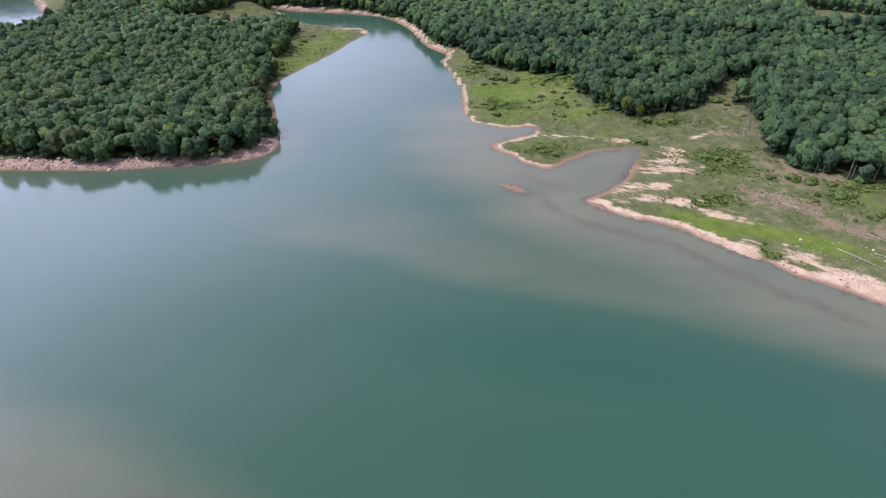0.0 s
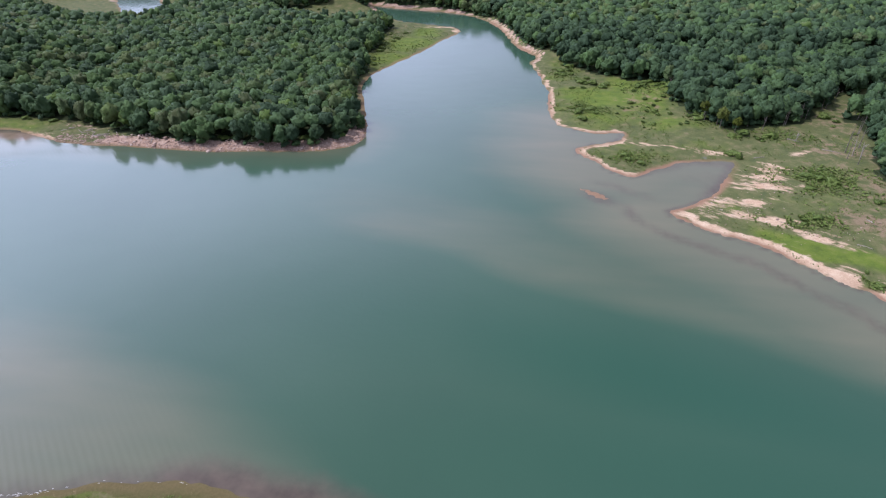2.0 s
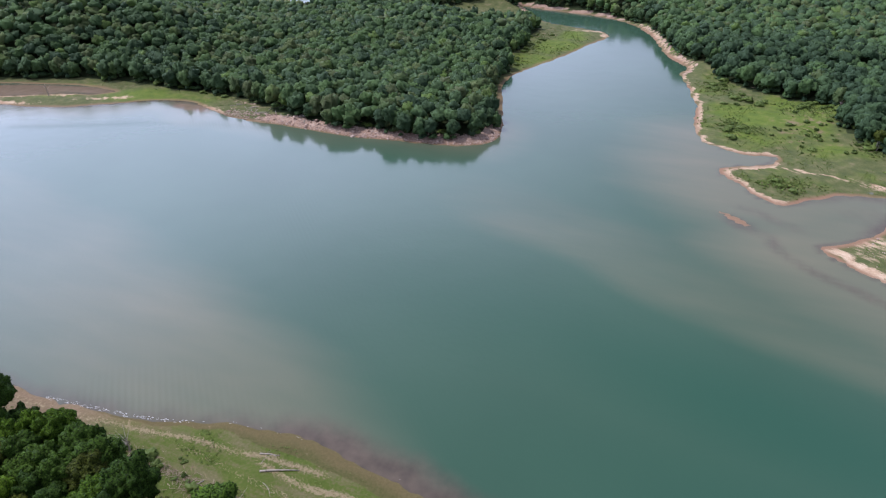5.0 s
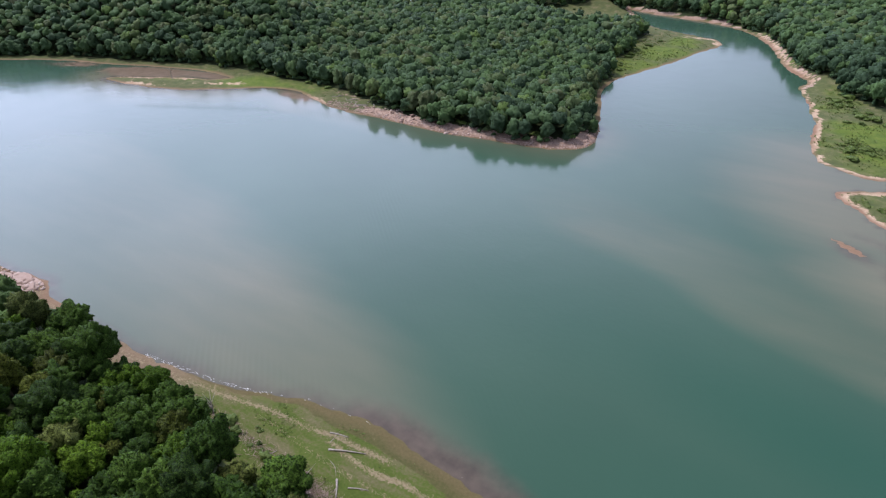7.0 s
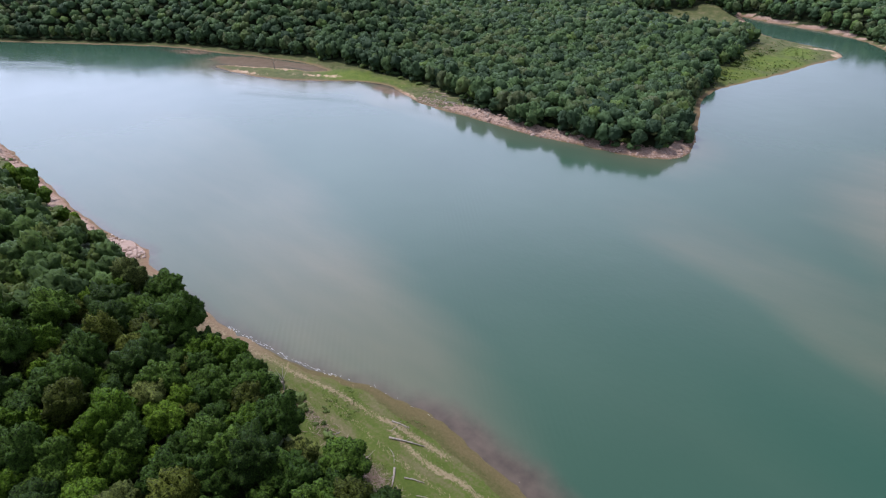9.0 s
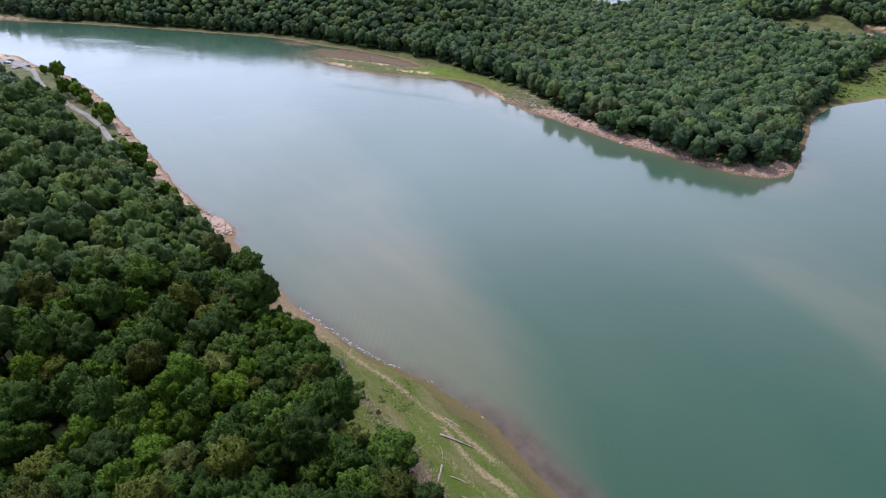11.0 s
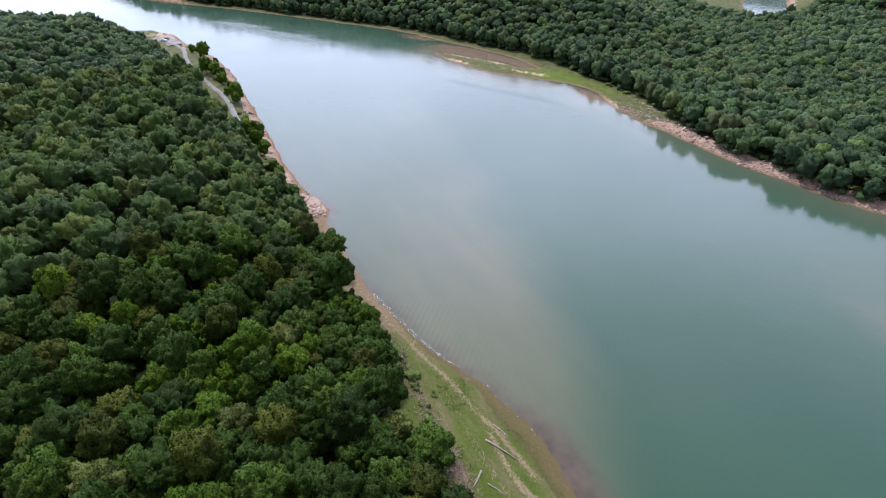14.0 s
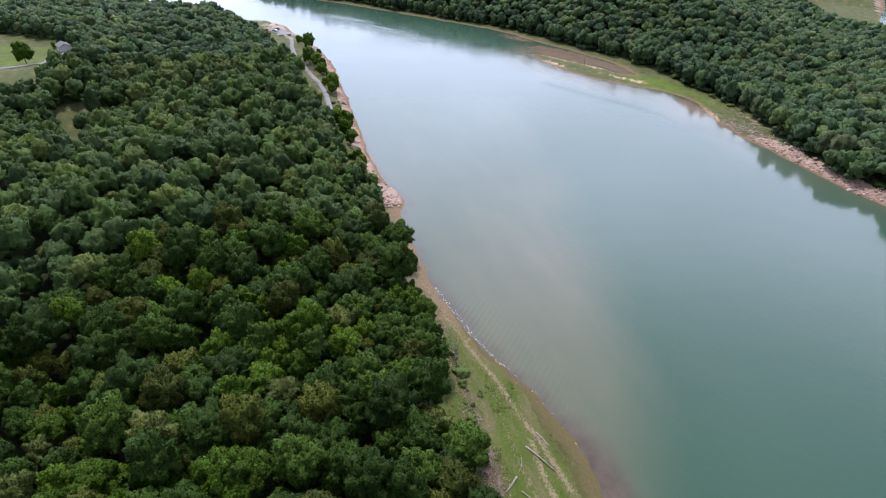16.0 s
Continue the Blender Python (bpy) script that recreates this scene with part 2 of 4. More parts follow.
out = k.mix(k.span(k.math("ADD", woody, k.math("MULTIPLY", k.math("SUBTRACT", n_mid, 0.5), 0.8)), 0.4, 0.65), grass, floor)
straw_c = k.ramp(n_fine, (0.3, (0.177, 0.138, 0.069)), (0.7, (0.308, 0.256, 0.156)))
out = k.mix(k.span(k.math("ADD", strawy, k.math("MULTIPLY", k.math("SUBTRACT", n_fine, 0.5), 1.5)), 0.45, 0.75, 0.0, 0.85), out, straw_c)
sand_c = k.ramp(k.math("ADD", k.math("MULTIPLY", n_mid, 0.5), k.math("MULTIPLY", n_fine, 0.5)), (0.34, (0.304, 0.194, 0.118)),
                (0.5, (0.442, 0.321, 0.214)), (0.68, (0.552, 0.440, 0.323)))
out = k.mix(k.span(k.math("ADD", sandy, k.math("MULTIPLY", k.math("SUBTRACT", n_slant, 0.5), 2.6)), 0.36, 0.76), out, sand_c)
stone_c = k.ramp(k.math("ADD", k.math("MULTIPLY", n_mid, 0.45), k.math("MULTIPLY", n_fine, 0.55)), (0.32, (0.165, 0.108, 0.075)),
                 (0.5, (0.341, 0.237, 0.176)), (0.68, (0.517, 0.407, 0.330)))
out = k.mix(k.span(k.math("ADD", stony, k.math("MULTIPLY", k.math("SUBTRACT", n_mid, 0.5), 0.9)), 0.38, 0.6), out, stone_c)
# wet clay at the water's edge
rim = k.span(k.math("ADD", shore, k.math("MULTIPLY", k.math("SUBTRACT", n_mid, 0.5), 1.6)), 0.9, 3.8, 1.0, 0.0)
out = k.mix(k.math("MULTIPLY", rim, k.attr("clay")), out, (0.225, 0.135, 0.084))
k.bump(k.math("ADD", k.math("MULTIPLY", n_mid, 1.2), n_fine), 0.55, 0.35)
GROUND = k.done(out)

# the lake: green water, brown with silt over the shelves
k = Mat("lake water", 0.08, 0.5)
k.b.inputs["IOR"].default_value = 1.333
mud, shelf, wake, deep = k.attr("mud"), k.attr("shelf"), k.attr("wake"), k.attr("deep")
w_big, w_long = k.noise(0.012, 3), k.noise(0.035, 3, stretch=(0.35, 1.2, 1.0))
clear = k.ramp(w_big, (0.3, (0.032, 0.072, 0.046)), (0.7, (0.039, 0.084, 0.053)))
clear = k.mix(k.math("MULTIPLY", deep, 0.85), clear, (0.018, 0.067, 0.041))
silt = k.ramp(w_long, (0.3, (0.104, 0.113, 0.074)), (0.7, (0.134, 0.131, 0.085)))
f = k.span(k.math("ADD", mud, k.math("MULTIPLY", k.math("SUBTRACT", w_long, 0.5), 0.28)), 0.12, 0.9)
out = k.mix(f, clear, silt)
bed = k.ramp(k.noise(0.25, 5), (0.3, (0.060, 0.045, 0.036)), (0.7, (0.105, 0.078, 0.060)))
out = k.mix(k.span(k.math("ADD", shelf, k.math("MULTIPLY", k.math("SUBTRACT", k.noise(0.12, 4), 0.5), 0.45)), 0.25, 0.95, 0.0, 0.9), out, bed)
pan = k.ramp(k.noise(0.2, 4), (0.3, (0.150, 0.110, 0.076)), (0.7, (0.195, 0.145, 0.102)))
out = k.mix(k.span(k.math("ADD", k.attr("pan"), k.math("MULTIPLY", k.math("SUBTRACT", k.noise(0.1, 4), 0.5), 0.5)), 0.3, 0.7, 0.0, 0.95), out, pan)
ring = k.n.new("ShaderNodeTexWave")
ring.wave_type, ring.bands_direction = "BANDS", "X"
rot = k.n.new("ShaderNodeMapping")
rot.inputs["Rotation"].default_value = (0, 0, radians(-46))
ring.inputs["Scale"].default_value, ring.inputs["Distortion"].default_value = 0.21, 2.2
ring.inputs["Detail Scale"].default_value = 0.25
k.l.new(k.pos, rot.inputs["Vector"]), k.l.new(rot.outputs["Vector"], ring.inputs["Vector"])
chop = k.math("ADD", k.math("MULTIPLY", k.noise(0.55, 3), 0.35), k.math("MULTIPLY", k.noise(0.09, 3), 1.0))
swell = k.math("MULTIPLY", k.math("MULTIPLY", ring.outputs["Fac"], wake), 0.28)
k.bump(k.math("ADD", chop, swell), 0.18, 0.35)
k.put(k.math("ADD", k.math("MULTIPLY", k.attr("gust"), 0.30), k.span(k.noise(0.02, 3), 0.35, 0.65, 0.10, 0.145)), k.b.inputs["Roughness"])
WATER = k.done(out)

# ---- the lie of the land ----
NEAR_SHORE = [(300, -60), (160, 5), (80, 35), (20, 51), (-15, 58), (-33, 61.5), (-49, 63.5), (-62, 64), (-70, 63), (-80, 61.5),
              (-92, 57), (-104, 54), (-115, 52.5), (-124, 51), (-135, 50.5), (-150, 50.5), (-163, 51), (-173, 52), (-178, 55),
              (-185, 55), (-195, 52), (-211, 51), (-235, 50.5), (-260, 52), (-289, 53), (-328, 54), (-371, 55), (-416, 50),
              (-454, 40), (-495, 32), (-516, 11), (-530, -15), (-560, -60), (-600, -140), (-640, -260)]
WEST_SHORE = [(-760, -260), (-730, -120), (-705, -20), (-686, 3), (-650, 32), (-613, 59), (-566, 97), (-520, 130), (-470, 165),
              (-425, 194), (-388, 206), (-364, 217), (-342, 224), (-320, 230)]
SANDBAR = [(-302, 229.5), (-299, 227), (-308, 220), (-319, 216), (-333, 208), (-351, 198), (-363, 187.5), (-345, 187), (-319, 192), (-297, 202),
           (-282, 213), (-270, 224), (-258, 230), (-243, 231), (-229, 226)]
HEADLAND = [(-215, 222), (-200, 221), (-183, 222), (-163, 222), (-146, 222), (-131, 224), (-117, 227), (-103, 229), (-91, 232),
            (-81, 238), (-76, 249), (-79, 264), (-90, 300), (-98, 326), (-99, 340), (-97, 357), (-88, 384), (-78, 415), (-69, 448),
            (-60, 476), (-65, 491), (-78, 498), (-98, 504), (-123, 516), (-145, 552)]
ARM = [(-158, 574), (-135, 565), (-113, 560), (-74, 550), (-45, 525), (-28, 490), (-14, 440), (1, 412), (-3, 395), (5, 358), (9, 330),
       (9, 302), (13, 284)]
EAST_SHORE = [(22, 277), (33, 274), (45, 276), (42, 267), (28, 258), (21, 251), (29, 240), (35, 232), (43, 226.5), (48, 229), (58, 238),
              (70, 246), (89, 249), (84, 236), (78, 224), (71, 213), (61, 204), (53, 199), (58, 192), (66, 186), (83, 177), (91, 168),
              (98, 161), (105, 156), (110, 149), (118, 143), (126, 136), (150, 118), (200, 90), (300, 30)]
POND = [(-345, 488), (-331, 506), (-356, 545), (-395, 600), (-430, 650), (-480, 640), (-440, 590), (-402, 545), (-378, 515), (-360, 490)]


def rounded(points, closed=True, steps=4):
    """A smooth line through the corners of an outline."""
    p = np.array(points, float)
    n, out = len(p), []
    for i in range(n if closed else n - 1):
        a, b, c, d = (p[(i + j) % n] if closed else p[min(max(i + j, 0), n - 1)] for j in (-1, 0, 1, 2))
        for s in np.arange(steps) / steps:
            out.append(0.5 * (2 * b + (c - a) * s + (2 * a - 5 * b + 4 * c - d) * s * s + (3 * b - a - 3 * c + d) * s ** 3))
    return np.array(out)


def hashed(ix, iy, seed):
    v = np.sin(ix * 127.1 + iy * 311.7 + seed * 74.7) * 43758.5453
    return v - np.floor(v)


def vnoise(x, y, size, seed=0):
    """Smooth noise from 0 to 1 with lumps of that size in metres."""
    x, y = np.asarray(x, float) / size, np.asarray(y, float) / size
    ix, iy = np.floor(x), np.floor(y)
    fx, fy = x - ix, y - iy
    fx, fy = fx * fx * (3 - 2 * fx), fy * fy * (3 - 2 * fy)
    a = hashed(ix, iy, seed) * (1 - fx) + hashed(ix + 1, iy, seed) * fx
    b = hashed(ix, iy + 1, seed) * (1 - fx) + hashed(ix + 1, iy + 1, seed) * fx
    return a * (1 - fy) + b * fy


def line_distance(x, y, line, closed):
    p = np.asarray(line, float)
    q = np.roll(p, -1, 0) if closed else p[1:]
    p = p if closed else p[:-1]
    best = np.full(x.shape, 1e9)
    for (ax, ay), (bx, by) in zip(p, q):
        dx, dy = bx - ax, by - ay
        s = np.clip(((x - ax) * dx + (y - ay) * dy) / (dx * dx + dy * dy + 1e-12), 0, 1)
        np.minimum(best, (x - ax - s * dx) ** 2 + (y - ay - s * dy) ** 2, out=best)
    return np.sqrt(best)


def inside(x, y, line):
    p = np.asarray(line, float)
    q = np.roll(p, -1, 0)
    r = np.zeros(x.shape, bool)
    for (ax, ay), (bx, by) in zip(p, q):
        if ay != by:
            r ^= ((ay > y) != (by > y)) & (x < (bx - ax) * (y - ay) / (by - ay) + ax)
    return r


def smooth(v, lo, hi):
    s = np.clip((v - lo) / (hi - lo), 0, 1)
    return s * s * (3 - 2 * s)


LAKE_LINE = rounded(NEAR_SHORE + WEST_SHORE + SANDBAR + HEADLAND + ARM + EAST_SHORE)
POND_LINE = rounded(POND)


def shore_distance(x, y):
    """Metres inland from the waterline; less than nothing on the lake."""
    x, y = np.asarray(x, float), np.asarray(y, float)
    d = line_distance(x, y, LAKE_LINE, True)
    d = np.where(inside(x, y, LAKE_LINE), -d, d)
    e = line_distance(x, y, POND_LINE, True)
    e = np.where(inside(x, y, POND_LINE), -e, e)
    d = np.minimum(d, e)
    d = d + (vnoise(x, y, 5, 3) - 0.5) * 1.6 + (vnoise(x, y, 2.2, 4) - 0.5) * 0.7
    islet = 3.2 - np.hypot(((x - 27.5) * 0.8 + (y - 209) * -0.6) / 2.4, ((x - 27.5) * 0.6 + (y - 209) * 0.8) / 0.75) - (vnoise(x, y, 3, 8) - 0.5) * 1.5
    return np.maximum(d, np.minimum(islet * 0.35, 0.5))


def sides(x, y):
    """How far a place belongs to the near bank, the east meadow, or the north shore."""
    near = smooth(-y + 0.08 * x, -125, -95) * smooth(x, -720, -660)
    east = smooth(x + (y - 300) * 0.05, -50, -15) * (1 - near)
    return near, east, np.clip(1 - near - east, 0, 1)


def height(x, y, d=None):
    x, y = np.asarray(x, float), np.asarray(y, float)
    d = shore_distance(x, y) if d is None else d
    near, east, north = sides(x, y)
    bank = near * smooth(-x, 188, 205)
    rocky = north * smooth(x, -210, -180) * smooth(-y, -330, -260)
    arm = east * smooth(y, 395, 420) + north * smooth(y, 540, 560)
    slope = 0.075 * near * (1 - bank) + 0.38 * bank + 0.045 * east + 0.07 * north + 0.12 * rocky + 0.35 * arm
    reach = 22 * near * (1 - bank) + 8 * bank + 60 * east * (1 - arm) + 8 * arm + 13 * north
    land = slope * np.minimum(d, reach) + 0.02 * np.maximum(d - reach, 0) * (1 - smooth(d, 150, 300)) * (1 - 0.85 * north)
    far = np.maximum(d - reach, 0)
    ridge = smooth(-x + (y - 250) * 0.25, 255, 420) * (1 - smooth(y, 290, 380) * smooth(x, -540, -450)) * smooth(y, -60, 40)
    hills = (near * 9 + east * 5 + north * 1.0) * (1 - np.exp(-far / 110)) + north * 52 * ridge * (1 - np.exp(-far / 80))
    roll = smooth(d, 25, 120) * ((vnoise(x, y, 90, 1) - 0.5) * 9 + (vnoise(x, y, 38, 2) - 0.5) * 4)
    roll += near * (7 * np.exp(-((x + 180) / 45) ** 2 - ((y + 25) / 70) ** 2) - 5 * np.exp(-((x + 262) / 40) ** 2 - ((y + 45) / 60) ** 2)) * smooth(d, 10, 40)
    roll *= 1 - 0.6 * north * smooth(x, -330, -260)
    rough = smooth(d, 1, 5) * ((vnoise(x, y, 6, 5) - 0.5) * 0.6 + rocky * (vnoise(x, y, 3, 6) - 0.5) * 0.9 + bank * (vnoise(x, y, 4, 7) - 0.5) * 1.2)
    z = np.where(d > 0, land + hills + roll + rough, np.maximum(d * 0.14, -5))
    return np.maximum(z, -5)


# ---- clearings in the woods ----
EAST_MEADOW = [(4, 430), (18, 392), (45, 372), (72, 348), (84, 300), (92, 291), (118, 290), (150, 318), (176, 350), (188, 342), (160, 300),
               (141, 252), (152, 224), (177, 209), (230, 180), (340, 120), (300, 0), (100, 120), (30, 200), (-10, 300)]
SPIT_MEADOW = [(-97, 318), (-104, 349), (-113, 400), (-119, 478), (-128, 490), (-190, 466), (-225, 494), (-242, 530), (-200, 550), (-165, 562), (-90, 520),
               (-40, 480), (-80, 380)]
FAR_FIELD = [(262, 425), (286, 500), (320, 560), (410, 480), (352, 405)]
BAR_FLAT = [(-376, 178), (-368, 224), (-338, 238), (-301, 244), (-262, 244), (-248, 247), (-222, 245), (-198, 238), (-196, 212), (-300, 186)]
HEAD_BEACH = [(-212, 240), (-185, 231.5), (-165, 228), (-134, 227.5), (-107, 230), (-86.5, 239), (-80.5, 256), (-70, 256), (-60, 220), (-212, 208)]
PASTURE = [(-306, -98), (-352, -88), (-392, -88), (-425, -100), (-455, -150), (-500, -240), (-400, -260), (-300, -160)]
POINT_FLAT = [(-540, 0), (-505, -8), (-452, 4), (-422, 14), (-400, 22), (-376, 25), (-358, 29), (-330, 30.5), (-312, 33.5), (-296, 37), (-270, 34.5), (-236, 39), (-230, 62), (-480, 62)]
GLADE = [(-232, -56), (-262, -62), (-300, -72), (-304, -86), (-262, -76), (-232, -68)]
POND_BANK = [(-314, 456), (-314, 505), (-340, 560), (-410, 640), (-600, 640), (-460, 510), (-388, 452), (-345, 446)]
NORTH_EDGE_X, NORTH_EDGE_D = (-700, -430, -390, -350, -304, -256, -209, -185, -165, -134, -106, -83), (6, 7, 9, 8, 4, 4, 3, 2, 2, 2, 2, 2)
NEAR_EDGE_X, NEAR_EDGE_D = (-520, -450, -400, -340, -290, -235, -205, -190, -150, -125, -110, -98, -85, -72, -60, -40, 60), (
    8, 16, 22, 20, 17, 13, 9.5, 7.5, 4.4, 5.0, 8.8, 13.4, 18, 21.6, 24, 25, 25)


def wooded(x, y, d):
    near, east, north = sides(x, y)
    edge = near * np.interp(x, NEAR_EDGE_X, NEAR_EDGE_D) + east * 5 + north * np.where(y < 262, np.interp(x, NORTH_EDGE_X, NORTH_EDGE_D), 4.0)
    ok = d > edge + 0.8 + (vnoise(x, y, 14, 9) - 0.5) * 3
    wx_, wy_ = x + (vnoise(x, y, 17, 51) - 0.5) * 16, y + (vnoise(x, y, 15, 52) - 0.5) * 16
    for c in (EAST_MEADOW, SPIT_MEADOW, FAR_FIELD, PASTURE, GLADE):
        ok &= ~inside(wx_, wy_, c)
    for c in (POINT_FLAT, POND_BANK, BAR_FLAT, HEAD_BEACH):
        ok &= ~inside(x, y, c)
    return ok


# ---- meshes from arrays ----
def mesh_of(name, verts, faces, material, **values):
    """A mesh of triangles or of quads, from arrays, with a number for each corner point under each name in values."""
    me = bpy.data.meshes.new(name)
    verts, faces = np.ascontiguousarray(verts, np.float32), np.ascontiguousarray(faces, np.int32)
    n, w = faces.shape
    me.vertices.add(len(verts)), me.loops.add(n * w), me.polygons.add(n)
    me.vertices.foreach_set("co", verts.ravel())
    me.loops.foreach_set("vertex_index", faces.ravel())
    me.polygons.foreach_set("loop_start", np.arange(0, n * w, w, dtype=np.int32))
    for key, v in values.items():
        me.attributes.new(key, "FLOAT", "POINT").data.foreach_set("value", np.ascontiguousarray(v, np.float32))
    me.update(calc_edges=True)
    me.materials.append(material)
    return me


def part(name, bm, material, parent, label=""):
    """One mesh object under a thing or under a part."""
    me = bpy.data.meshes.new(name)
    bm.to_mesh(me)
    bm.free()
    me.materials.append(material)
    ob = new(name, me)
    ob.parent = parent
    return tagged(ob, label)


def bm_box(bm, size, at, bevel=0.0):
    r = bmesh.ops.create_cube(bm, size=1.0)
    for v in r["verts"]:
        v.co = Vector((v.co.x * size[0] + at[0], v.co.y * size[1] + at[1], v.co.z * size[2] + at[2]))
    if bevel:
        edges = list({e for v in r["verts"] for e in v.link_edges})
        bmesh.ops.bevel(bm, geom=edges, offset=bevel, segments=2, affect="EDGES")
    return bm


def smooth_shade(ob):
    ob.data.polygons.foreach_set("use_smooth", [True] * len(ob.data.polygons))
    return ob


def axis(*runs):
    """Grid lines: (from, to, step) one after another."""
    out = []
    for a, b, s in runs:
        out.extend(np.arange(a, b, s))
    return np.array(out + [runs[-1][1]], float)


# ---- ground: one sheet to the horizon ----
gx = axis((-6000, -1500, 900), (-1500, -760, 60), (-760, -380, 7.5), (-380, -140, 4), (-140, -25, 1.6), (-25, 140, 2.8), (140, 240, 5), (240, 460, 10), (460, 1500, 80), (1500, 6000, 900))
gy = axis((-6000, -1500, 900), (-1500, -320, 80), (-320, -80, 9), (-80, 20, 4), (20, 40, 2.2), (40, 66, 0.8), (66, 75, 2.2), (75, 130, 4), (130, 290, 2.0), (290, 430, 3.5), (430, 640, 5),
          (640, 900, 30), (900, 1800, 150), (1800, 6000, 1050))
X, Y = (a.ravel() for a in np.meshgrid(gx, gy))
D = shore_distance(X, Y)
Z = height(X, Y, D)
i = np.arange(len(gx) * len(gy)).reshape(len(gy), len(gx))
quads = np.stack([i[:-1, :-1], i[:-1, 1:], i[1:, 1:], i[1:, :-1]], -1).reshape(-1, 4)
near, east, north = sides(X, Y)
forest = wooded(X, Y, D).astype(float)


def spot(cx, cy, rx, ry, turn=0.0):
    c, s = math.cos(radians(turn)), math.sin(radians(turn))
    u, v = (X - cx) * c + (Y - cy) * s, -(X - cx) * s + (Y - cy) * c
    return np.exp(-((u / rx) ** 2 + (v / ry) ** 2))


beach = smooth(D, 0.2, 1.5)
sand = east * beach * (1 - smooth(D, 3.0, 7.5)) * smooth(X, 54, 66) * smooth(-Y, -206, -196) * 1.3
sand = np.maximum(sand, east * beach * (1 - smooth(D, 2.0, 4.8)) * smooth(-X, -50, -42) * (0.55 + 1.1 * vnoise(X, Y, 13, 62)))
for cx, cy, rx, ry, turn in ((60, 198, 8, 3, -30), (97, 234, 10, 4, 0), (93, 225, 12, 4, 0), (79, 209, 14, 4.5, 10), (84, 198, 16, 3, -18), (100, 187, 12, 2.0, -35), (103, 163, 10, 5, -40),
                             (117, 160, 9, 3.0, -50), (127, 146, 14, 5, -40), (60, 262, 17, 1.6, -8), (85, 258, 13, 2.2, -4), (104, 243, 5, 7, 0), (122, 262, 7, 1.5, 25),
                             (-344, 202, 14, 4, 30), (-322, 212, 11, 3.6, 30), (-292, 217, 14, 2.6, 28), (-338, 190, 14, 2.2, 22), (-226, 226, 12, 2.2, -25), (-63, 481, 4, 8, 0), (-75, 491, 14, 4, 10),
                             (-472, 28, 22, 7, 20), (-448, 34, 12, 6, 10)):
    sand = np.maximum(sand, 0.85 * spot(cx, cy, rx * 1.15, ry * 1.25, turn))
sand *= 1 - 0.9 * spot(109, 163, 3, 9, -30)
stone = np.maximum.reduce([
    north * beach * (1 - smooth(D, 7, 10.5)) * smooth(X, -215, -175) * smooth(-Y, -290, -255) * 0.95,
    near * beach * (1 - smooth(D, 4.0, 6.5)) * smooth(-X, 192, 210),
    (east * smooth(Y, 340, 420) + north * smooth(Y, 530, 552)) * beach * (1 - smooth(D, 4, 7)),
    north * beach * (1 - smooth(D, 1.8, 3.6)) * smooth(-X, 330, 390) * 0.5,
    0.8 * spot(-186, 50, 9, 4), 0.5 * spot(-212, 239, 24, 3.5, -12)])
stone *= 1 - smooth(sand, 0.4, 0.8)
STRAW_LINES = ([(-118, 49.3), (-111, 50.2), (-99, 51.9), (-92, 53.2), (-83, 54.8), (-77, 55.2), (-71, 56), (-66, 57), (-61, 57.2), (-56, 57.6), (-52, 57.9)],
               [(-66, 55), (-58, 54), (-52, 54), (-47.5, 55), (-42, 54.8), (-34, 55)], [(-86, 52), (-76, 51.6), (-66, 50.6), (-58, 50.4), (-50, 50.6), (-38, 51)])
straw = np.zeros(X.shape)
for wrack, width, full in zip(STRAW_LINES, (0.85, 1.1, 0.7), (0.78, 0.8, 0.5)):
    straw = np.maximum(straw, full * np.exp(-(line_distance(X, Y, rounded(wrack, False), False) / width) ** 2) * (0.35 + 0.85 * vnoise(X, Y, 3.5, 41)))
moss = near * smooth(X, -122, -100) * (1 - smooth(D - np.interp(X, (-115, -100, -83, -70, -60, -50, -40), (0.6, 0.9, 2.2, 3.8, 4.4, 4.2, 4.6)), -0.7, 0.7))
turf = near * smooth(X, -118, -96)
straw = np.maximum(straw, near * smooth(-X, 85, 105) * smooth(X, -190, -175) * np.exp(-((D - 2.4) / 1.6) ** 2) * 0.55)
lush = np.maximum.reduce([0.28 * east + 0.45 * spot(45, 320, 45, 50), 0.95 * spot(96, 180, 24, 8, -30), 0.9 * spot(118, 172, 26, 7, -30), 0.6 * spot(20, 340, 14, 50), 0.25 * spot(-64, 46, 26, 10, -10), 0.75 * spot(-285, 228, 90, 18, 12),
                          0.5 * spot(-400, -120, 90, 60), 0.4 * spot(40, 250, 20, 14), 0.75 * spot(-90, 430, 30, 80)])
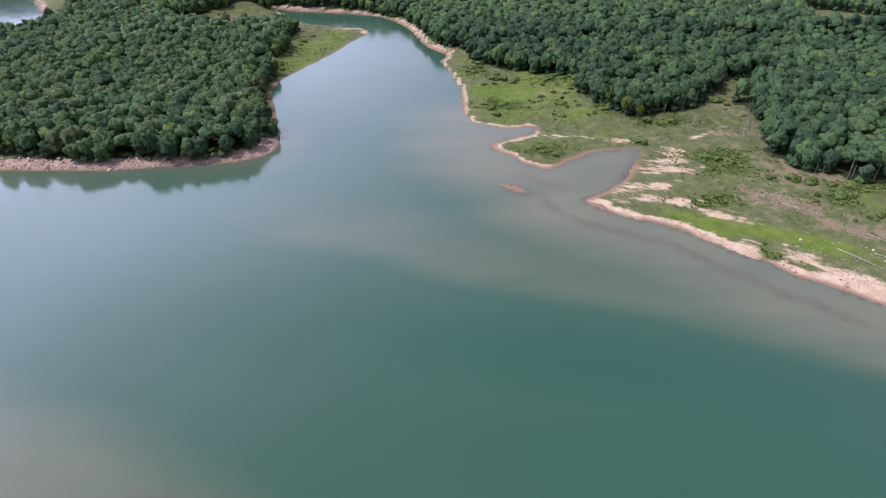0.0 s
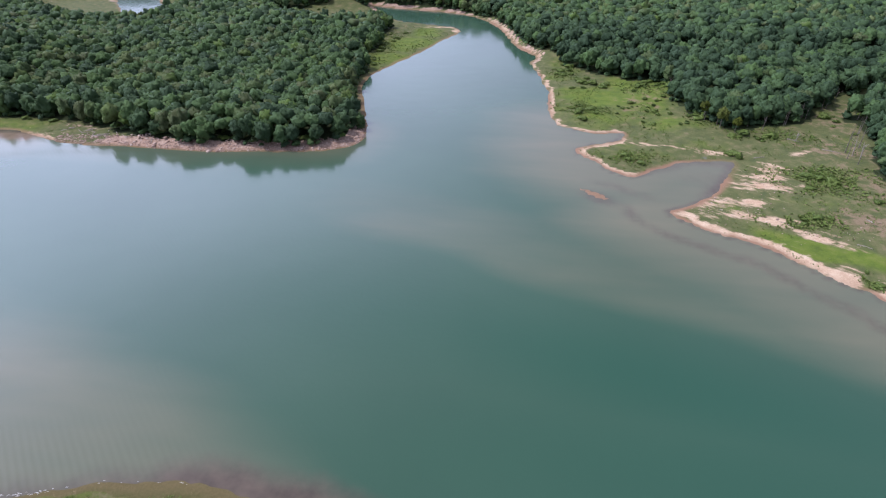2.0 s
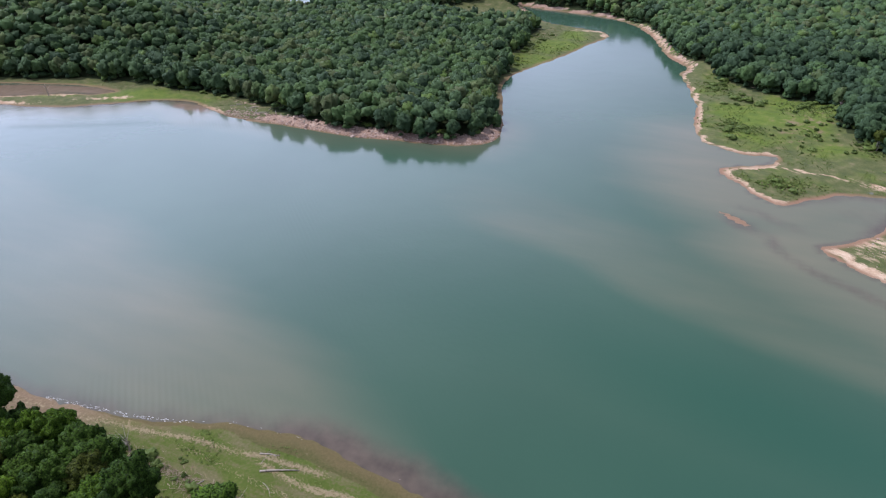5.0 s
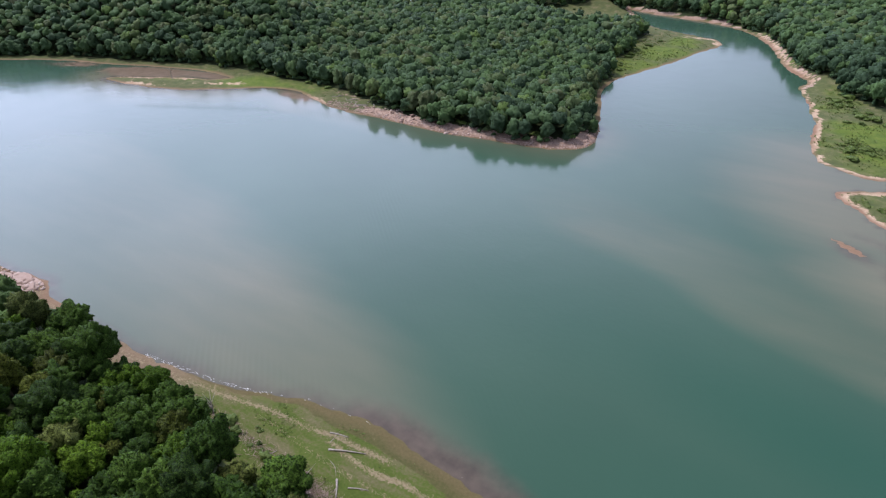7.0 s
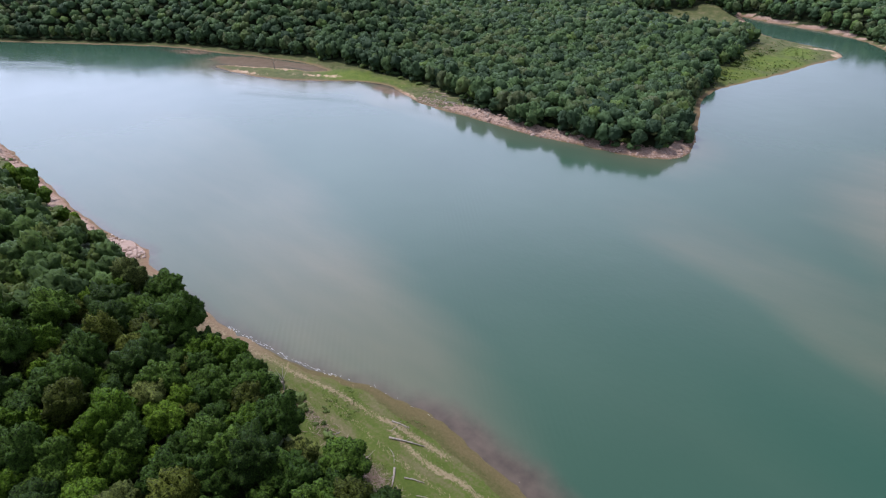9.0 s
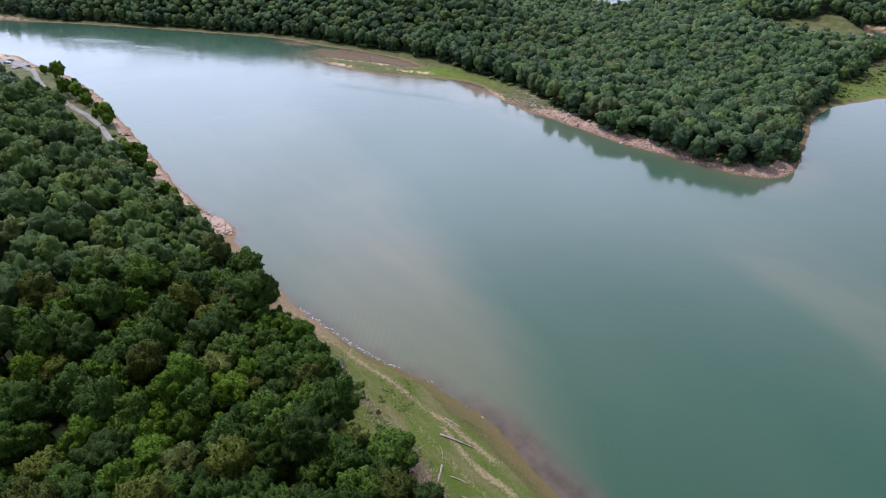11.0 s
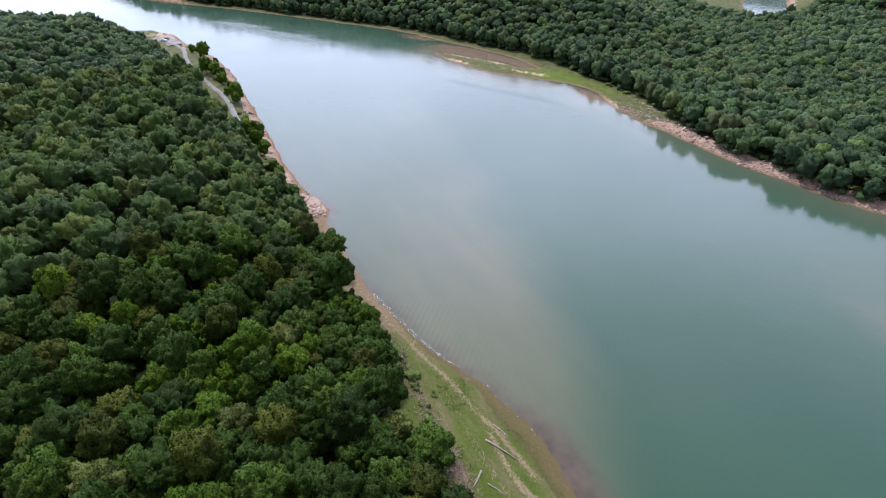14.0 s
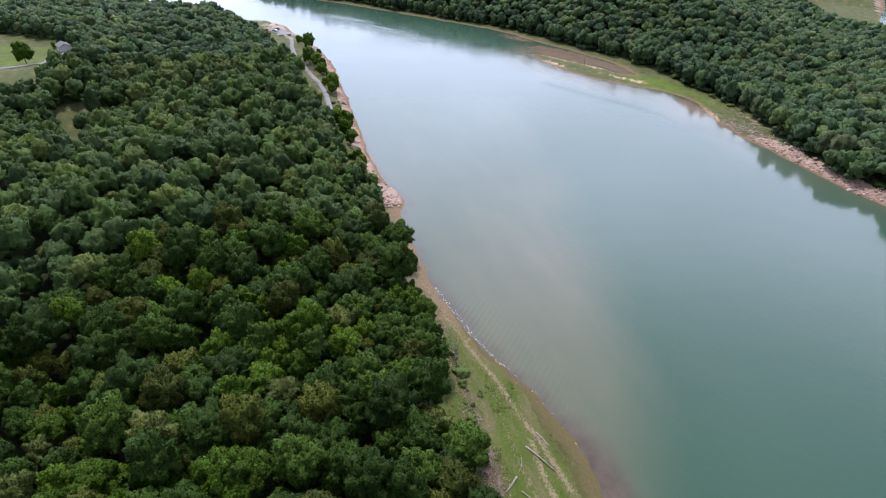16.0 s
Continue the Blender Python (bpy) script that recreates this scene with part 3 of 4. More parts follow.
dirt = np.maximum.reduce([0.9 * spot(128, 196, 24, 9, -30), 0.7 * spot(150, 172, 30, 9, -30), 0.45 * spot(60, 320, 20, 40), 0.75 * spot(-66, 41.5, 16, 2.6, -4), 0.6 * spot(-92, 46.5, 16, 1.8), 0.45 * spot(-115, 45, 30, 3),
                          0.5 * spot(160, 310, 12, 30, -20), 0.7 * spot(155, 225, 34, 30), 0.55 * spot(135, 265, 30, 26), 0.5 * spot(150, 300, 20, 24), 0.6 * spot(-84.9, 45, 5, 1.8, -5), 0.7 * spot(-72.6, 43.7, 5, 1.5), 0.2 * near * np.exp(-((D - 0.8) / 0.8) ** 2), 1.1 * spot(27.5, 209, 9, 5, -35), 0.85 * near * smooth(-X, 78, 98) * smooth(X, -200, -185) * (1 - smooth(D, 4, 7.5)), 0.4 * spot(-330, 40, 80, 8)])
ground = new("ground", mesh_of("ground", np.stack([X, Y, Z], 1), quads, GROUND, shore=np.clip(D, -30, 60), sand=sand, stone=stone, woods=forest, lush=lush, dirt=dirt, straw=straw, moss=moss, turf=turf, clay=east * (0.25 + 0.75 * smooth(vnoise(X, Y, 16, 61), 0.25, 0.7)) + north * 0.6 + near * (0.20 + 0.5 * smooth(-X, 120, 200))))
smooth_shade(ground)
tagged(ground, "lake shore ground with grass, pale sand and woodland floor", "ground", kind="structure")

# ---- water ----
wx, wy = axis((-900, -540, 25), (-540, -310, 6), (-310, 150, 3.5), (150, 300, 15)), axis((-340, 20, 30), (20, 235, 2.5), (235, 300, 6), (300, 700, 12))
X, Y = (a.ravel() for a in np.meshgrid(wx, wy))
i = np.arange(len(wx) * len(wy)).reshape(len(wy), len(wx))
quads = np.stack([i[:-1, :-1], i[:-1, 1:], i[1:, 1:], i[1:, :-1]], -1).reshape(-1, 4)
e_line = rounded(EAST_SHORE, False)
n_line = rounded(NEAR_SHORE[4:24], False)
d_east, d_near = line_distance(X, Y, e_line, False), line_distance(X, Y, n_line, False)
d_bar = line_distance(X, Y, rounded(SANDBAR, False), False)


def past(line):
    """Metres beyond a line that runs from west to east, to its north."""
    p = rounded(line, False)
    p = p[np.argsort(p[:, 0])]
    return Y - np.interp(X, p[:, 0], p[:, 1])


PLUME = [(-420, 150), (-300, 150), (-230, 138), (-187, 126), (-136, 112), (-110, 104), (-82, 95), (-60, 84), (-42, 76), (-30, 70), (-15, 60), (40, 40)]
EAST_BAND = [(-160, 195), (-100, 176), (-64, 164), (-20, 152), (10, 139), (43, 128), (77, 114), (107, 99), (160, 70), (300, 0)]
wavy = (vnoise(X, Y, 30, 71) - 0.5) * 9
plume = (1 - smooth(past(PLUME) + wavy, -20, 17)) * np.interp(X, (-420, -300, -190, -120, -40, -20), (0.0, 0.28, 0.46, 0.63, 0.70, 0.5))
band = smooth(past(EAST_BAND) + wavy, -8, 14) * np.maximum(1.0 - d_east / 66, 0.44 * (1 - smooth(past(EAST_BAND), 20, 75)) * smooth(X, -120, -40))
mud = np.clip(np.maximum.reduce([plume, band, 0.55 - line_distance(X, Y, rounded(HEADLAND[:12], False), False) / 60, 0.9 - d_bar / 45]), 0, 1)
shelf = np.maximum.reduce([1.1 * (1 - d_near / 13) * smooth(X, -90, -58), (1 - d_near / 6.5) * 0.75, 0.8 * (1 - d_east / 3.5), 0.6 * np.exp(-((d_east - 9 - 5 * vnoise(X, Y, 40, 31)) / 5.0) ** 2) * smooth(-Y, -215, -195) * smooth(-X, -140, -110), (1 - d_bar / 8) * 0.8, 0.75 * spot(29, 206, 13, 6, -35), 0.45 * spot(74, 228, 15, 18, 20), 0.85 * (1 - d_east / 7) * smooth(Y, 205, 215) * smooth(X, 50, 60), 0.55 * spot(40, 214, 26, 6, -30), 0.5 * spot(70, 186, 22, 4, -35), 0.5 * spot(-420, 188, 40, 8, 28), (1 - d_near / 11) * 0.62 * smooth(X, -150, -120)])
pan = np.maximum.reduce([1.1 * spot(-352, 209, 36, 11, 24), spot(-318, 224, 24, 6, 10), 0.8 * spot(-240, 225, 20, 6, -4), 0.7 * spot(-405, 196, 24, 9, 28)])
wake = np.maximum.reduce([spot(-112, 130, 7, 34, 25), spot(-82, 85, 13, 22, 25) * 0.9, spot(-40, 78, 10, 10) * 0.6])
wake = np.maximum(wake, (1 - smooth(d_near, 6, 28)) * smooth(-X, 45, 70) * smooth(X, -130, -110) * 1.25)
d_wake = line_distance(X, Y, rounded([(-300, 168), (-276, 180), (-239, 200), (-203, 211.5), (-166, 216), (-130, 216)], False), False)
gust = np.maximum.reduce([spot(-506, 86, 22, 4, 40), spot(-441, 113, 26, 4, 35), 0.8 * spot(-466, 106, 18, 3, 35), 0.3 * np.exp(-(d_wake / 3.0) ** 2)])
wake = np.maximum(wake, 0.45 * np.exp(-((d_wake - 2) / 4.0) ** 2))
deep = np.maximum.reduce([spot(45, 108, 80, 20, -14), 0.8 * spot(60, 80, 80, 25), 0.5 * spot(-20, 125, 70, 25, -5)])
water = new("lake_water", mesh_of("lake_water", np.stack([X, Y, 0 * X], 1), quads, WATER, mud=mud, gust=np.clip(gust, 0, 1), shelf=np.clip(shelf, 0, 1), wake=wake, pan=np.clip(pan, 0, 1), deep=np.clip(deep, 0, 1)))
smooth_shade(water)
tagged(water, "calm green lake water with brown silty shallows", "water", kind="structure")

# ---- trees ----
rng = np.random.default_rng(7)


def ico(level):
    bm = bmesh.new()
    bmesh.ops.create_icosphere(bm, subdivisions=level, radius=1.0)
    v = np.array([p.co[:] for p in bm.verts])
    f = np.array([[p.index for p in t.verts] for t in bm.faces])
    bm.free()
    return v, f


ICO1 = ico(1)


def spread(n, low):
    """n directions spread evenly over a ball, down to that height."""
    i = np.arange(n) + 0.5
    z = 1 - i * (1 - low) / n
    g = i * 2.399963
    r = np.sqrt(np.maximum(1 - z * z, 0))
    return np.stack([r * np.cos(g), r * np.sin(g), z], 1)


def unit(v):
    return v / np.linalg.norm(v, axis=1)[:, None]


def crown_arrays(radius, depth, middle, lobes, points, sprays, size, clump, skirt=-0.35, core=0.36, jitter=0.85):
    """A leafy crown: one ragged skin over many clumps of leaves on a few boughs, with sprays standing out of it. Points and triangles."""
    u = unit(spread(lobes, skirt) + rng.normal(size=(lobes, 3)) * 0.9 / math.sqrt(lobes))
    boughs = unit(spread(11, skirt) + rng.normal(size=(11, 3)) * 0.3)
    swell = 0.60 + 0.2 * (core - 0.36) + (0.42 - 0.2 * (core - 0.36)) * np.maximum((u @ boughs.T).max(1), 0) ** 7
    c = u * (swell * rng.uniform(0.72, 1.0, lobes))[:, None] * rng.uniform(0.86, 1.12, (1, 3))
    r = clump * rng.uniform(0.6, 1.35, lobes)
    d = unit(spread(points, max(skirt - 0.2, -0.98)) + rng.normal(size=(points, 3)) * 0.6 / math.sqrt(points))
    along = d @ c.T
    room = along ** 2 - (c ** 2).sum(1)[None] + (r ** 2)[None]
    reach = np.where(room > 0, along + np.sqrt(np.maximum(room, 0)), 0).max(1)
    verts = d * (np.maximum(reach, core) * rng.uniform(0.86, 1.13, points))[:, None] * (radius, radius, depth)
    bm = bmesh.new()
    for p in d:
        bm.verts.new(p)
    bm.verts.index_update()
    bmesh.ops.convex_hull(bm, input=list(bm.verts))
    faces = np.array([[p.index for p in t.verts] for t in bm.faces])
    bm.free()
    mid_d = d[faces].mean(1)
    side = (np.cross(d[faces[:, 1]] - d[faces[:, 0]], d[faces[:, 2]] - d[faces[:, 0]]) * mid_d).sum(1)
    faces = np.where((side > 0)[:, None], faces, faces[:, ::-1])[np.linalg.norm(mid_d, axis=1) > 0.8]
    tri = verts[faces]
    nrm = np.cross(tri[:, 1] - tri[:, 0], tri[:, 2] - tri[:, 0])
    area = np.linalg.norm(nrm, axis=1) + 1e-9
    k = rng.choice(len(faces), sprays, p=area / area.sum())
    n = nrm[k] / area[k][:, None]
    w = rng.dirichlet((1, 1, 1), sprays)
    p = (tri[k] * w[:, :, None]).sum(1) + n * rng.uniform(-0.1, 0.9, (sprays, 1)) * size
    m = unit(n * 0.8 + rng.normal(size=n.shape) * jitter + (0, 0, 0.2))
    a = unit(np.cross(m, rng.normal(size=n.shape)))
    b = np.cross(m, a)
    s = size * rng.uniform(0.6, 1.4, (sprays, 1))
    leaf = np.stack([p + a * s, p - a * s * 0.55 + b * s * 0.75, p - a * s * 0.55 - b * s * 0.75], 1)
    faces = np.concatenate([faces, np.arange(sprays * 3).reshape(-1, 3) + len(verts)])
    verts = np.concatenate([verts, leaf.reshape(-1, 3)])
    verts[:, 2] += middle
    return verts, faces


def trunk_arrays(tall, thick, sides_n=6, limbs=4):
    """A tapered, slightly bent trunk with a few limbs. Points and quads."""
    verts, faces = [], []

    def tube(points, radii):
        base = len(verts)
        for p, r in zip(points, radii):
            for s in range(sides_n):
                g = 2 * math.pi * s / sides_n
                verts.append((p[0] + r * math.cos(g), p[1] + r * math.sin(g), p[2]))
        for k in range(len(points) - 1):
            for s in range(sides_n):
                t = (s + 1) % sides_n
                faces.append((base + k * sides_n + s, base + k * sides_n + t, base + (k + 1) * sides_n + t, base + (k + 1) * sides_n + s))

    lean = rng.normal(size=2) * 0.25
    way = [(lean[0] * s * s, lean[1] * s * s, tall * s - 0.4 * (s == 0)) for s in (0, 0.08, 0.4, 0.75, 1)]
    tube(way, [thick * v for v in (1.5, 1.05, 0.85, 0.55, 0.2)])
    for q in range(limbs):
        g, s = rng.uniform(0, 2 * math.pi), rng.uniform(0.45, 0.8)
        z0, out = tall * s, rng.uniform(1.6, 3.0)
        tube([(0, 0, z0), (out * 0.5 * math.cos(g), out * 0.5 * math.sin(g), z0 + out * 0.45), (out * math.cos(g), out * math.sin(g), z0 + out * 0.8)],
             [thick * 0.4, thick * 0.28, thick * 0.1])
    return np.array(verts), np.array(faces)


def tree_kind(tone, tall, radius, droop=0.37):
    """A single broad-leaved tree: trunk and crown under an empty at its foot."""
    root = new("tree")
    tv, tf = trunk_arrays(tall * 0.72, 0.26)
    trunk = new("trunk", mesh_of("trunk", tv, tf, BARK))
    cv, cf = crown_arrays(radius * 0.98, tall * droop * 0.92, tall * (0.99 - droop * 0.92), 52, 620, 850, 0.27, 0.235, -0.45 if droop < 0.4 else -0.9)
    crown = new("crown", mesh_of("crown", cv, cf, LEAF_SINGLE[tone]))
    trunk.parent = crown.parent = root
    tagged(root, "broad-leaved tree with a dense %s crown in the woods" % tone, "tree", "woodland trees by the lake")
    return root


def stand(x0, x1, y0, y1, gap):
    """Places for trees: a loosened grid, kept to wooded ground."""
    a, b = np.meshgrid(np.arange(x0, x1, gap), np.arange(y0, y1, gap * 0.9))
    a[1::2] += gap / 2
    x = a.ravel() + rng.uniform(-0.36, 0.36, a.size) * gap
    y = b.ravel() + rng.uniform(-0.36, 0.36, a.size) * gap
    d = shore_distance(x, y)
    ok = wooded(x, y, d)
    x, y, d = x[ok], y[ok], d[ok]
    return x, y, height(x, y, d)


def forest_of(name, label, places, kinds, tones, sizes, leaves=None):
    """A wood beyond counting: crowns set on the ground, in one mesh."""
    vs, fs, ts, count = [], [], [], 0
    px_, py_ = places[0], places[1]
    rim_ = np.zeros(len(px_), bool)
    for ox, oy in ((6.5, 0), (-6.5, 0), (0, 6.5), (0, -6.5)):
        rim_ |= ~wooded(px_ + ox, py_ + oy, shore_distance(px_ + ox, py_ + oy))
    for x, y, z, low in zip(*places, rim_):
        own = EDGE if low else kinds if math.hypot(x, y) < 455 else DISTANT
        v, f = own[rng.integers(len(own))]
        g, s = rng.uniform(0, 6.283), rng.uniform(*sizes)
        c, n = math.cos(g) * s, math.sin(g) * s
        tall = s * rng.uniform(0.85, 1.15)
        vs.append(np.stack([v[:, 0] * c - v[:, 1] * n + x, v[:, 0] * n + v[:, 1] * c + y, v[:, 2] * tall + z], 1))
        fs.append(f + count)
        ts.append(np.full(len(v), tones()))
        count += len(v)
        for again in range(2 if low else 0):
            v, f = LOW[rng.integers(len(LOW))]
            gx_, gy_ = x + rng.normal() * 1.2, y + rng.normal() * 1.2
            vs.append(v * rng.uniform(0.6, 1.3) + (gx_, gy_, z))
            fs.append(f + count)
            ts.append(np.full(len(v), tones()))
            count += len(v)
    if not vs:
        return None
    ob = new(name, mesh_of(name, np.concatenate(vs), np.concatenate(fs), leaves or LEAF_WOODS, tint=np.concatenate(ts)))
    return tagged(ob, label, "trees", kind="stuff")


def tone_any():
    return float(np.clip(rng.normal(0.44, 0.25), 0.02, 1.0))


def tone_low():
    return float(np.clip(rng.normal(0.22, 0.24), 0.0, 0.95))


# trees of the near wood, each one a thing
KINDS = [tree_kind(*kind) for kind in (
    ("deep green", 14.5, 4.3), ("deep green", 13.0, 3.9), ("deep green", 15.0, 4.6), ("bright green", 13.5, 4.2), ("bright green", 12.0, 3.6), ("olive green", 14.0, 4.4),
    ("olive green", 12.5, 3.8), ("pale grey-green", 13.5, 4.1), ("bright green", 13.0, 4.6, 0.48), ("bright green", 12.5, 4.4, 0.48))]
ODDS = np.array([0.19, 0.16, 0.16, 0.17, 0.13, 0.08, 0.07, 0.04, 0.0, 0.0])
NEAR_BOX = (-150, -38, -66, 50)
px, py, pz = stand(*NEAR_BOX, 5.9)
shown = np.where(np.degrees(np.arctan2(px - 8, py - 12)) > -124)[0]
order = shown[np.argsort(px[shown] * -0.5 - py[shown] * 0.35)][:300]
left = np.setdiff1d(shown, order)
for count, q in enumerate(order):
    m = Matrix.LocRotScale((px[q], py[q], pz[q] - 0.1), Euler((0, 0, rng.uniform(0, 6.28))), None)
    if count < len(KINDS):
        KINDS[count].matrix_basis = m
        continue
    ob = copy_thing(KINDS[int(rng.choice(len(KINDS), p=ODDS))], m)
    s = rng.uniform(0.72, 1.18)
    ob.scale = (s, s, s * rng.uniform(0.8, 1.2))

MID = [crown_arrays(4.4, 4.9, 8.0, 52, 290, 270, 0.34, 0.21, -0.1) for q in range(14)]
FAR = [crown_arrays(4.1, 3.8, 7.7, 36, 125, 90, 0.46, 0.23, -0.35, 0.55) for q in range(16)]
EDGE = [crown_arrays(4.0, 4.7, 6.6, 44, 190, 150, 0.46, 0.22, -0.8, 0.5) for q in range(14)]
LOW = [crown_arrays(2.0, 1.5, 1.1, 10, 40, 40, 0.4, 0.38, -0.2) for q in range(6)]
DISTANT = [crown_arrays(4.2, 3.8, 7.8, 18, 46, 22, 0.6, 0.28, -0.3, 0.58) for q in range(12)]


def seen_side(x, y, z, reach):
    """Keeps the ground within reach that the lake's banks face."""
    az = np.degrees(np.arctan2(x, y))
    return (np.hypot(x, y) < reach) & (((az > -118) & (az < 44)) | (np.hypot(x, y) < 150))


def low_slope(x, y, z):
    """Thins the trees high on the ridge."""
    return ((90 - z) / np.hypot(x, y) > 0.12) | (rng.random(len(x)) < 0.4)


def pick(places, ok):
    return tuple(a[ok] for a in places)


mid = stand(-345, -20, -150, 60, 6.3)
mid = pick(mid, ~((mid[0] > NEAR_BOX[0] - 3) & (mid[0] < NEAR_BOX[1] + 3) & (mid[1] > NEAR_BOX[2] - 3)))
mid = pick(mid, np.degrees(np.arctan2(mid[0] - 8, mid[1] - 12)) > -116)
near_rest = tuple(np.concatenate([a, b[left]]) for a, b in zip(mid, (px, py, pz)))
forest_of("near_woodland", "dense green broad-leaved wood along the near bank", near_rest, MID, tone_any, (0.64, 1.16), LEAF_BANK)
wood = stand(-760, -345, -330, 75, 6.8)
wood = pick(wood, sides(wood[0], wood[1])[0] > 0.5)
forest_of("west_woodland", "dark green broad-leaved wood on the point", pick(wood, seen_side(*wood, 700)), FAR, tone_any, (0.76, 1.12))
wood = stand(-800, -60, 20, 430, 5.5)
wood = pick(wood, (sides(wood[0], wood[1])[0] <= 0.5) & (wood[0] < 0) & seen_side(*wood, 690))
wood = pick(wood, low_slope(*wood))
far_off = np.hypot(wood[0], wood[1]) > 470
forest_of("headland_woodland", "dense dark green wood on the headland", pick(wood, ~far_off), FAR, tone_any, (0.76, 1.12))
forest_of("hillside_woodland", "dark green wood on the far hillside", pick(wood, far_off), DISTANT, tone_any, (0.74, 1.06))
wood = stand(-720, -60, 430, 700, 6.4)
forest_of("far_woodland", "hazy dark green wood beyond the headland", pick(wood, seen_side(*wood, 700) & (wood[0] < 0)), DISTANT, tone_any, (0.8, 1.15))
wood = stand(-60, 420, 180, 470, 5.5)
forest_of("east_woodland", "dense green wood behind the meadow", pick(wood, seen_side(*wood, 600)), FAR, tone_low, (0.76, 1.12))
wood = stand(-160, 520, 470, 700, 6.4)
wood = pick(wood, seen_side(*wood, 690) & ((wood[0] > -60) | (wood[1] > 700)))
forest_of("north_woodland", "dark green wood on the far bank", wood, DISTANT, tone_any, (0.8, 1.15))
wood = stand(-36, 90, -60, 60, 6.2)
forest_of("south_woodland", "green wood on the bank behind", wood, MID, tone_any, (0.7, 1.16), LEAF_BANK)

# ---- shrubs and lone trees on the open shores ----
def shrub_arrays(radius, tall, lobes=6, sprays=70, size=0.24):
    return crown_arrays(radius, tall * 0.62, tall * 0.42, lobes + 16, 90, sprays * 3, size, 0.30)


def ground_z(x, y):
    return float(height(np.array([x]), np.array([y]))[0])


BUSHES = []
for radius, tall in ((1.6, 1.2), (2.3, 1.5), (1.2, 0.9), (2.8, 2.2)):
    ob = new("bush", mesh_of("bush", *shrub_arrays(radius, tall), SHRUB))
    BUSHES.append(tagged(ob, "leafy green shrub standing on the grassy shore", "shrub", "shore shrubs"))
spots = []
for cx, cy, rx, ry, count, big in ((120, 233, 11, 9, 14, 0.6), (100, 198, 9, 4, 5, 0.15), (150, 197, 9, 5, 10, 0.6), (141, 213, 12, 4, 8, 0.6), (108, 279, 16, 6, 14, 0.5), (70, 345, 16, 12, 16, 0.8),
                                   (32, 352, 12, 14, 14, 0.6), (18, 378, 9, 14, 14, 0.9), (28, 305, 10, 8, 12, 0.4), (88, 300, 9, 10, 14, 0.8), (44, 244, 8, 6, 9, 0.2), (91, 257, 10, 3, 7, 0.4),
                                   (60, 300, 22, 24, 26, 0.4), (108, 164, 2, 5, 5, 0.2), (165, 205, 16, 4, 12, 0.7), (155, 180, 16, 10, 8, 0.4), (-93, 46, 6, 2, 3, -0.2), (-84, 49.2, 3, 1.5, 2, -0.4),
                                   (-104, 47, 6, 2, 4, 0.0), (-107, 420, 8, 60, 16, 0.8), (-240, 245, 50, 2, 10, 0.5), (-106, 240, 26, 1.5, 7, 0.4), (-150, 234.5, 25, 1, 5, 0.4), (-223, 44, 8, 4, 8, 0.7),
                                   (-330, 45, 60, 6, 12, 0.6), (-62, 46.7, 3, 1.5, 2, -0.4), (-99, 47.5, 5, 1.6, 5, 0.2), (-88, 46.5, 6, 2, 5, 0.2), (-77, 45, 5, 1.5, 4, 0.1), (-68, 43.5, 5, 1.5, 4, 0.1), (-82, 49, 4, 2, 3, -0.3), (-190, 510, 50, 26, 16, 0.7), (-130, 500, 14, 8, 8, 0.7), (150, 300, 12, 20, 10, 0.5), (75, 318, 26, 14, 14, 0.5)):
    for q in range(count):
        spots.append((cx + rng.normal() * rx * 0.5, cy + rng.normal() * ry * 0.5, big))
sx, sy, sb = (np.array(a) for a in zip(*spots))
sd = shore_distance(sx, sy)
sz = height(sx, sy, sd)
first = 0
for x, y, z, big, d in zip(sx, sy, sz, sb, sd):
    if d < 2.0:
        continue
    s = (0.4 + 0.7 * rng.random()) * (0.55 + 0.75 * big)
    m = Matrix.LocRotScale((x, y, z - 0.05), Euler((0, 0, rng.uniform(0, 6.28))), None)
    ob = BUSHES[first] if first < 4 else copy_thing(BUSHES[int(rng.integers(4))], m)
    ob.matrix_basis = m
    ob.scale = (s, s, s * rng.uniform(0.8, 1.15))
    first += 1

for x, y, s, kind in ((-405, 44, 0.85, 0), (-410, 46, 0.5, 1), (-419, 39, 0.5, 1), (-391, 49, 0.35, 0), (-362, 40, 0.8, 2), (-366, 42.5, 0.6, 1), (-354, 44, 0.78, 0), (-347, 46, 0.7, 1),
                      (-341, 45, 0.6, 0), (-371, 40, 0.5, 1), (-331, 47.5, 0.38, 1), (-309, 47, 0.82, 1), (-304, 45.5, 0.5, 0), (-320, 44, 0.4, 0), (-251, 45, 0.8, 0), (-257, 42, 0.72, 1),
                      (-245, 43.5, 0.65, 1), (-240, 46, 0.45, 0), (-271, 44, 0.42, 1), (-234, 44, 0.55, 0), (-216, 44, 0.45, 0), (-209, 45, 0.4, 1), (-371, -112, 1.0, 0), (-390, -118, 0.45, 4), (-406, -106, 0.35, 1),
                      (92, 287, 0.75, 7), (98, 283, 0.6, 6), (86, 296, 0.7, 5), (-66, 40.5, 0.72, 1)):
    ob = copy_thing(KINDS[8 + kind % 2 if kind < 5 else kind], pose(x, y, ground_z(x, y) - 0.1, 0, 0, rng.uniform(0, 360)))
    ob.scale = (s, s, s)
    tagged(ob, "lone leafy tree standing in the open near the shore", "tree", "lone trees in the open")


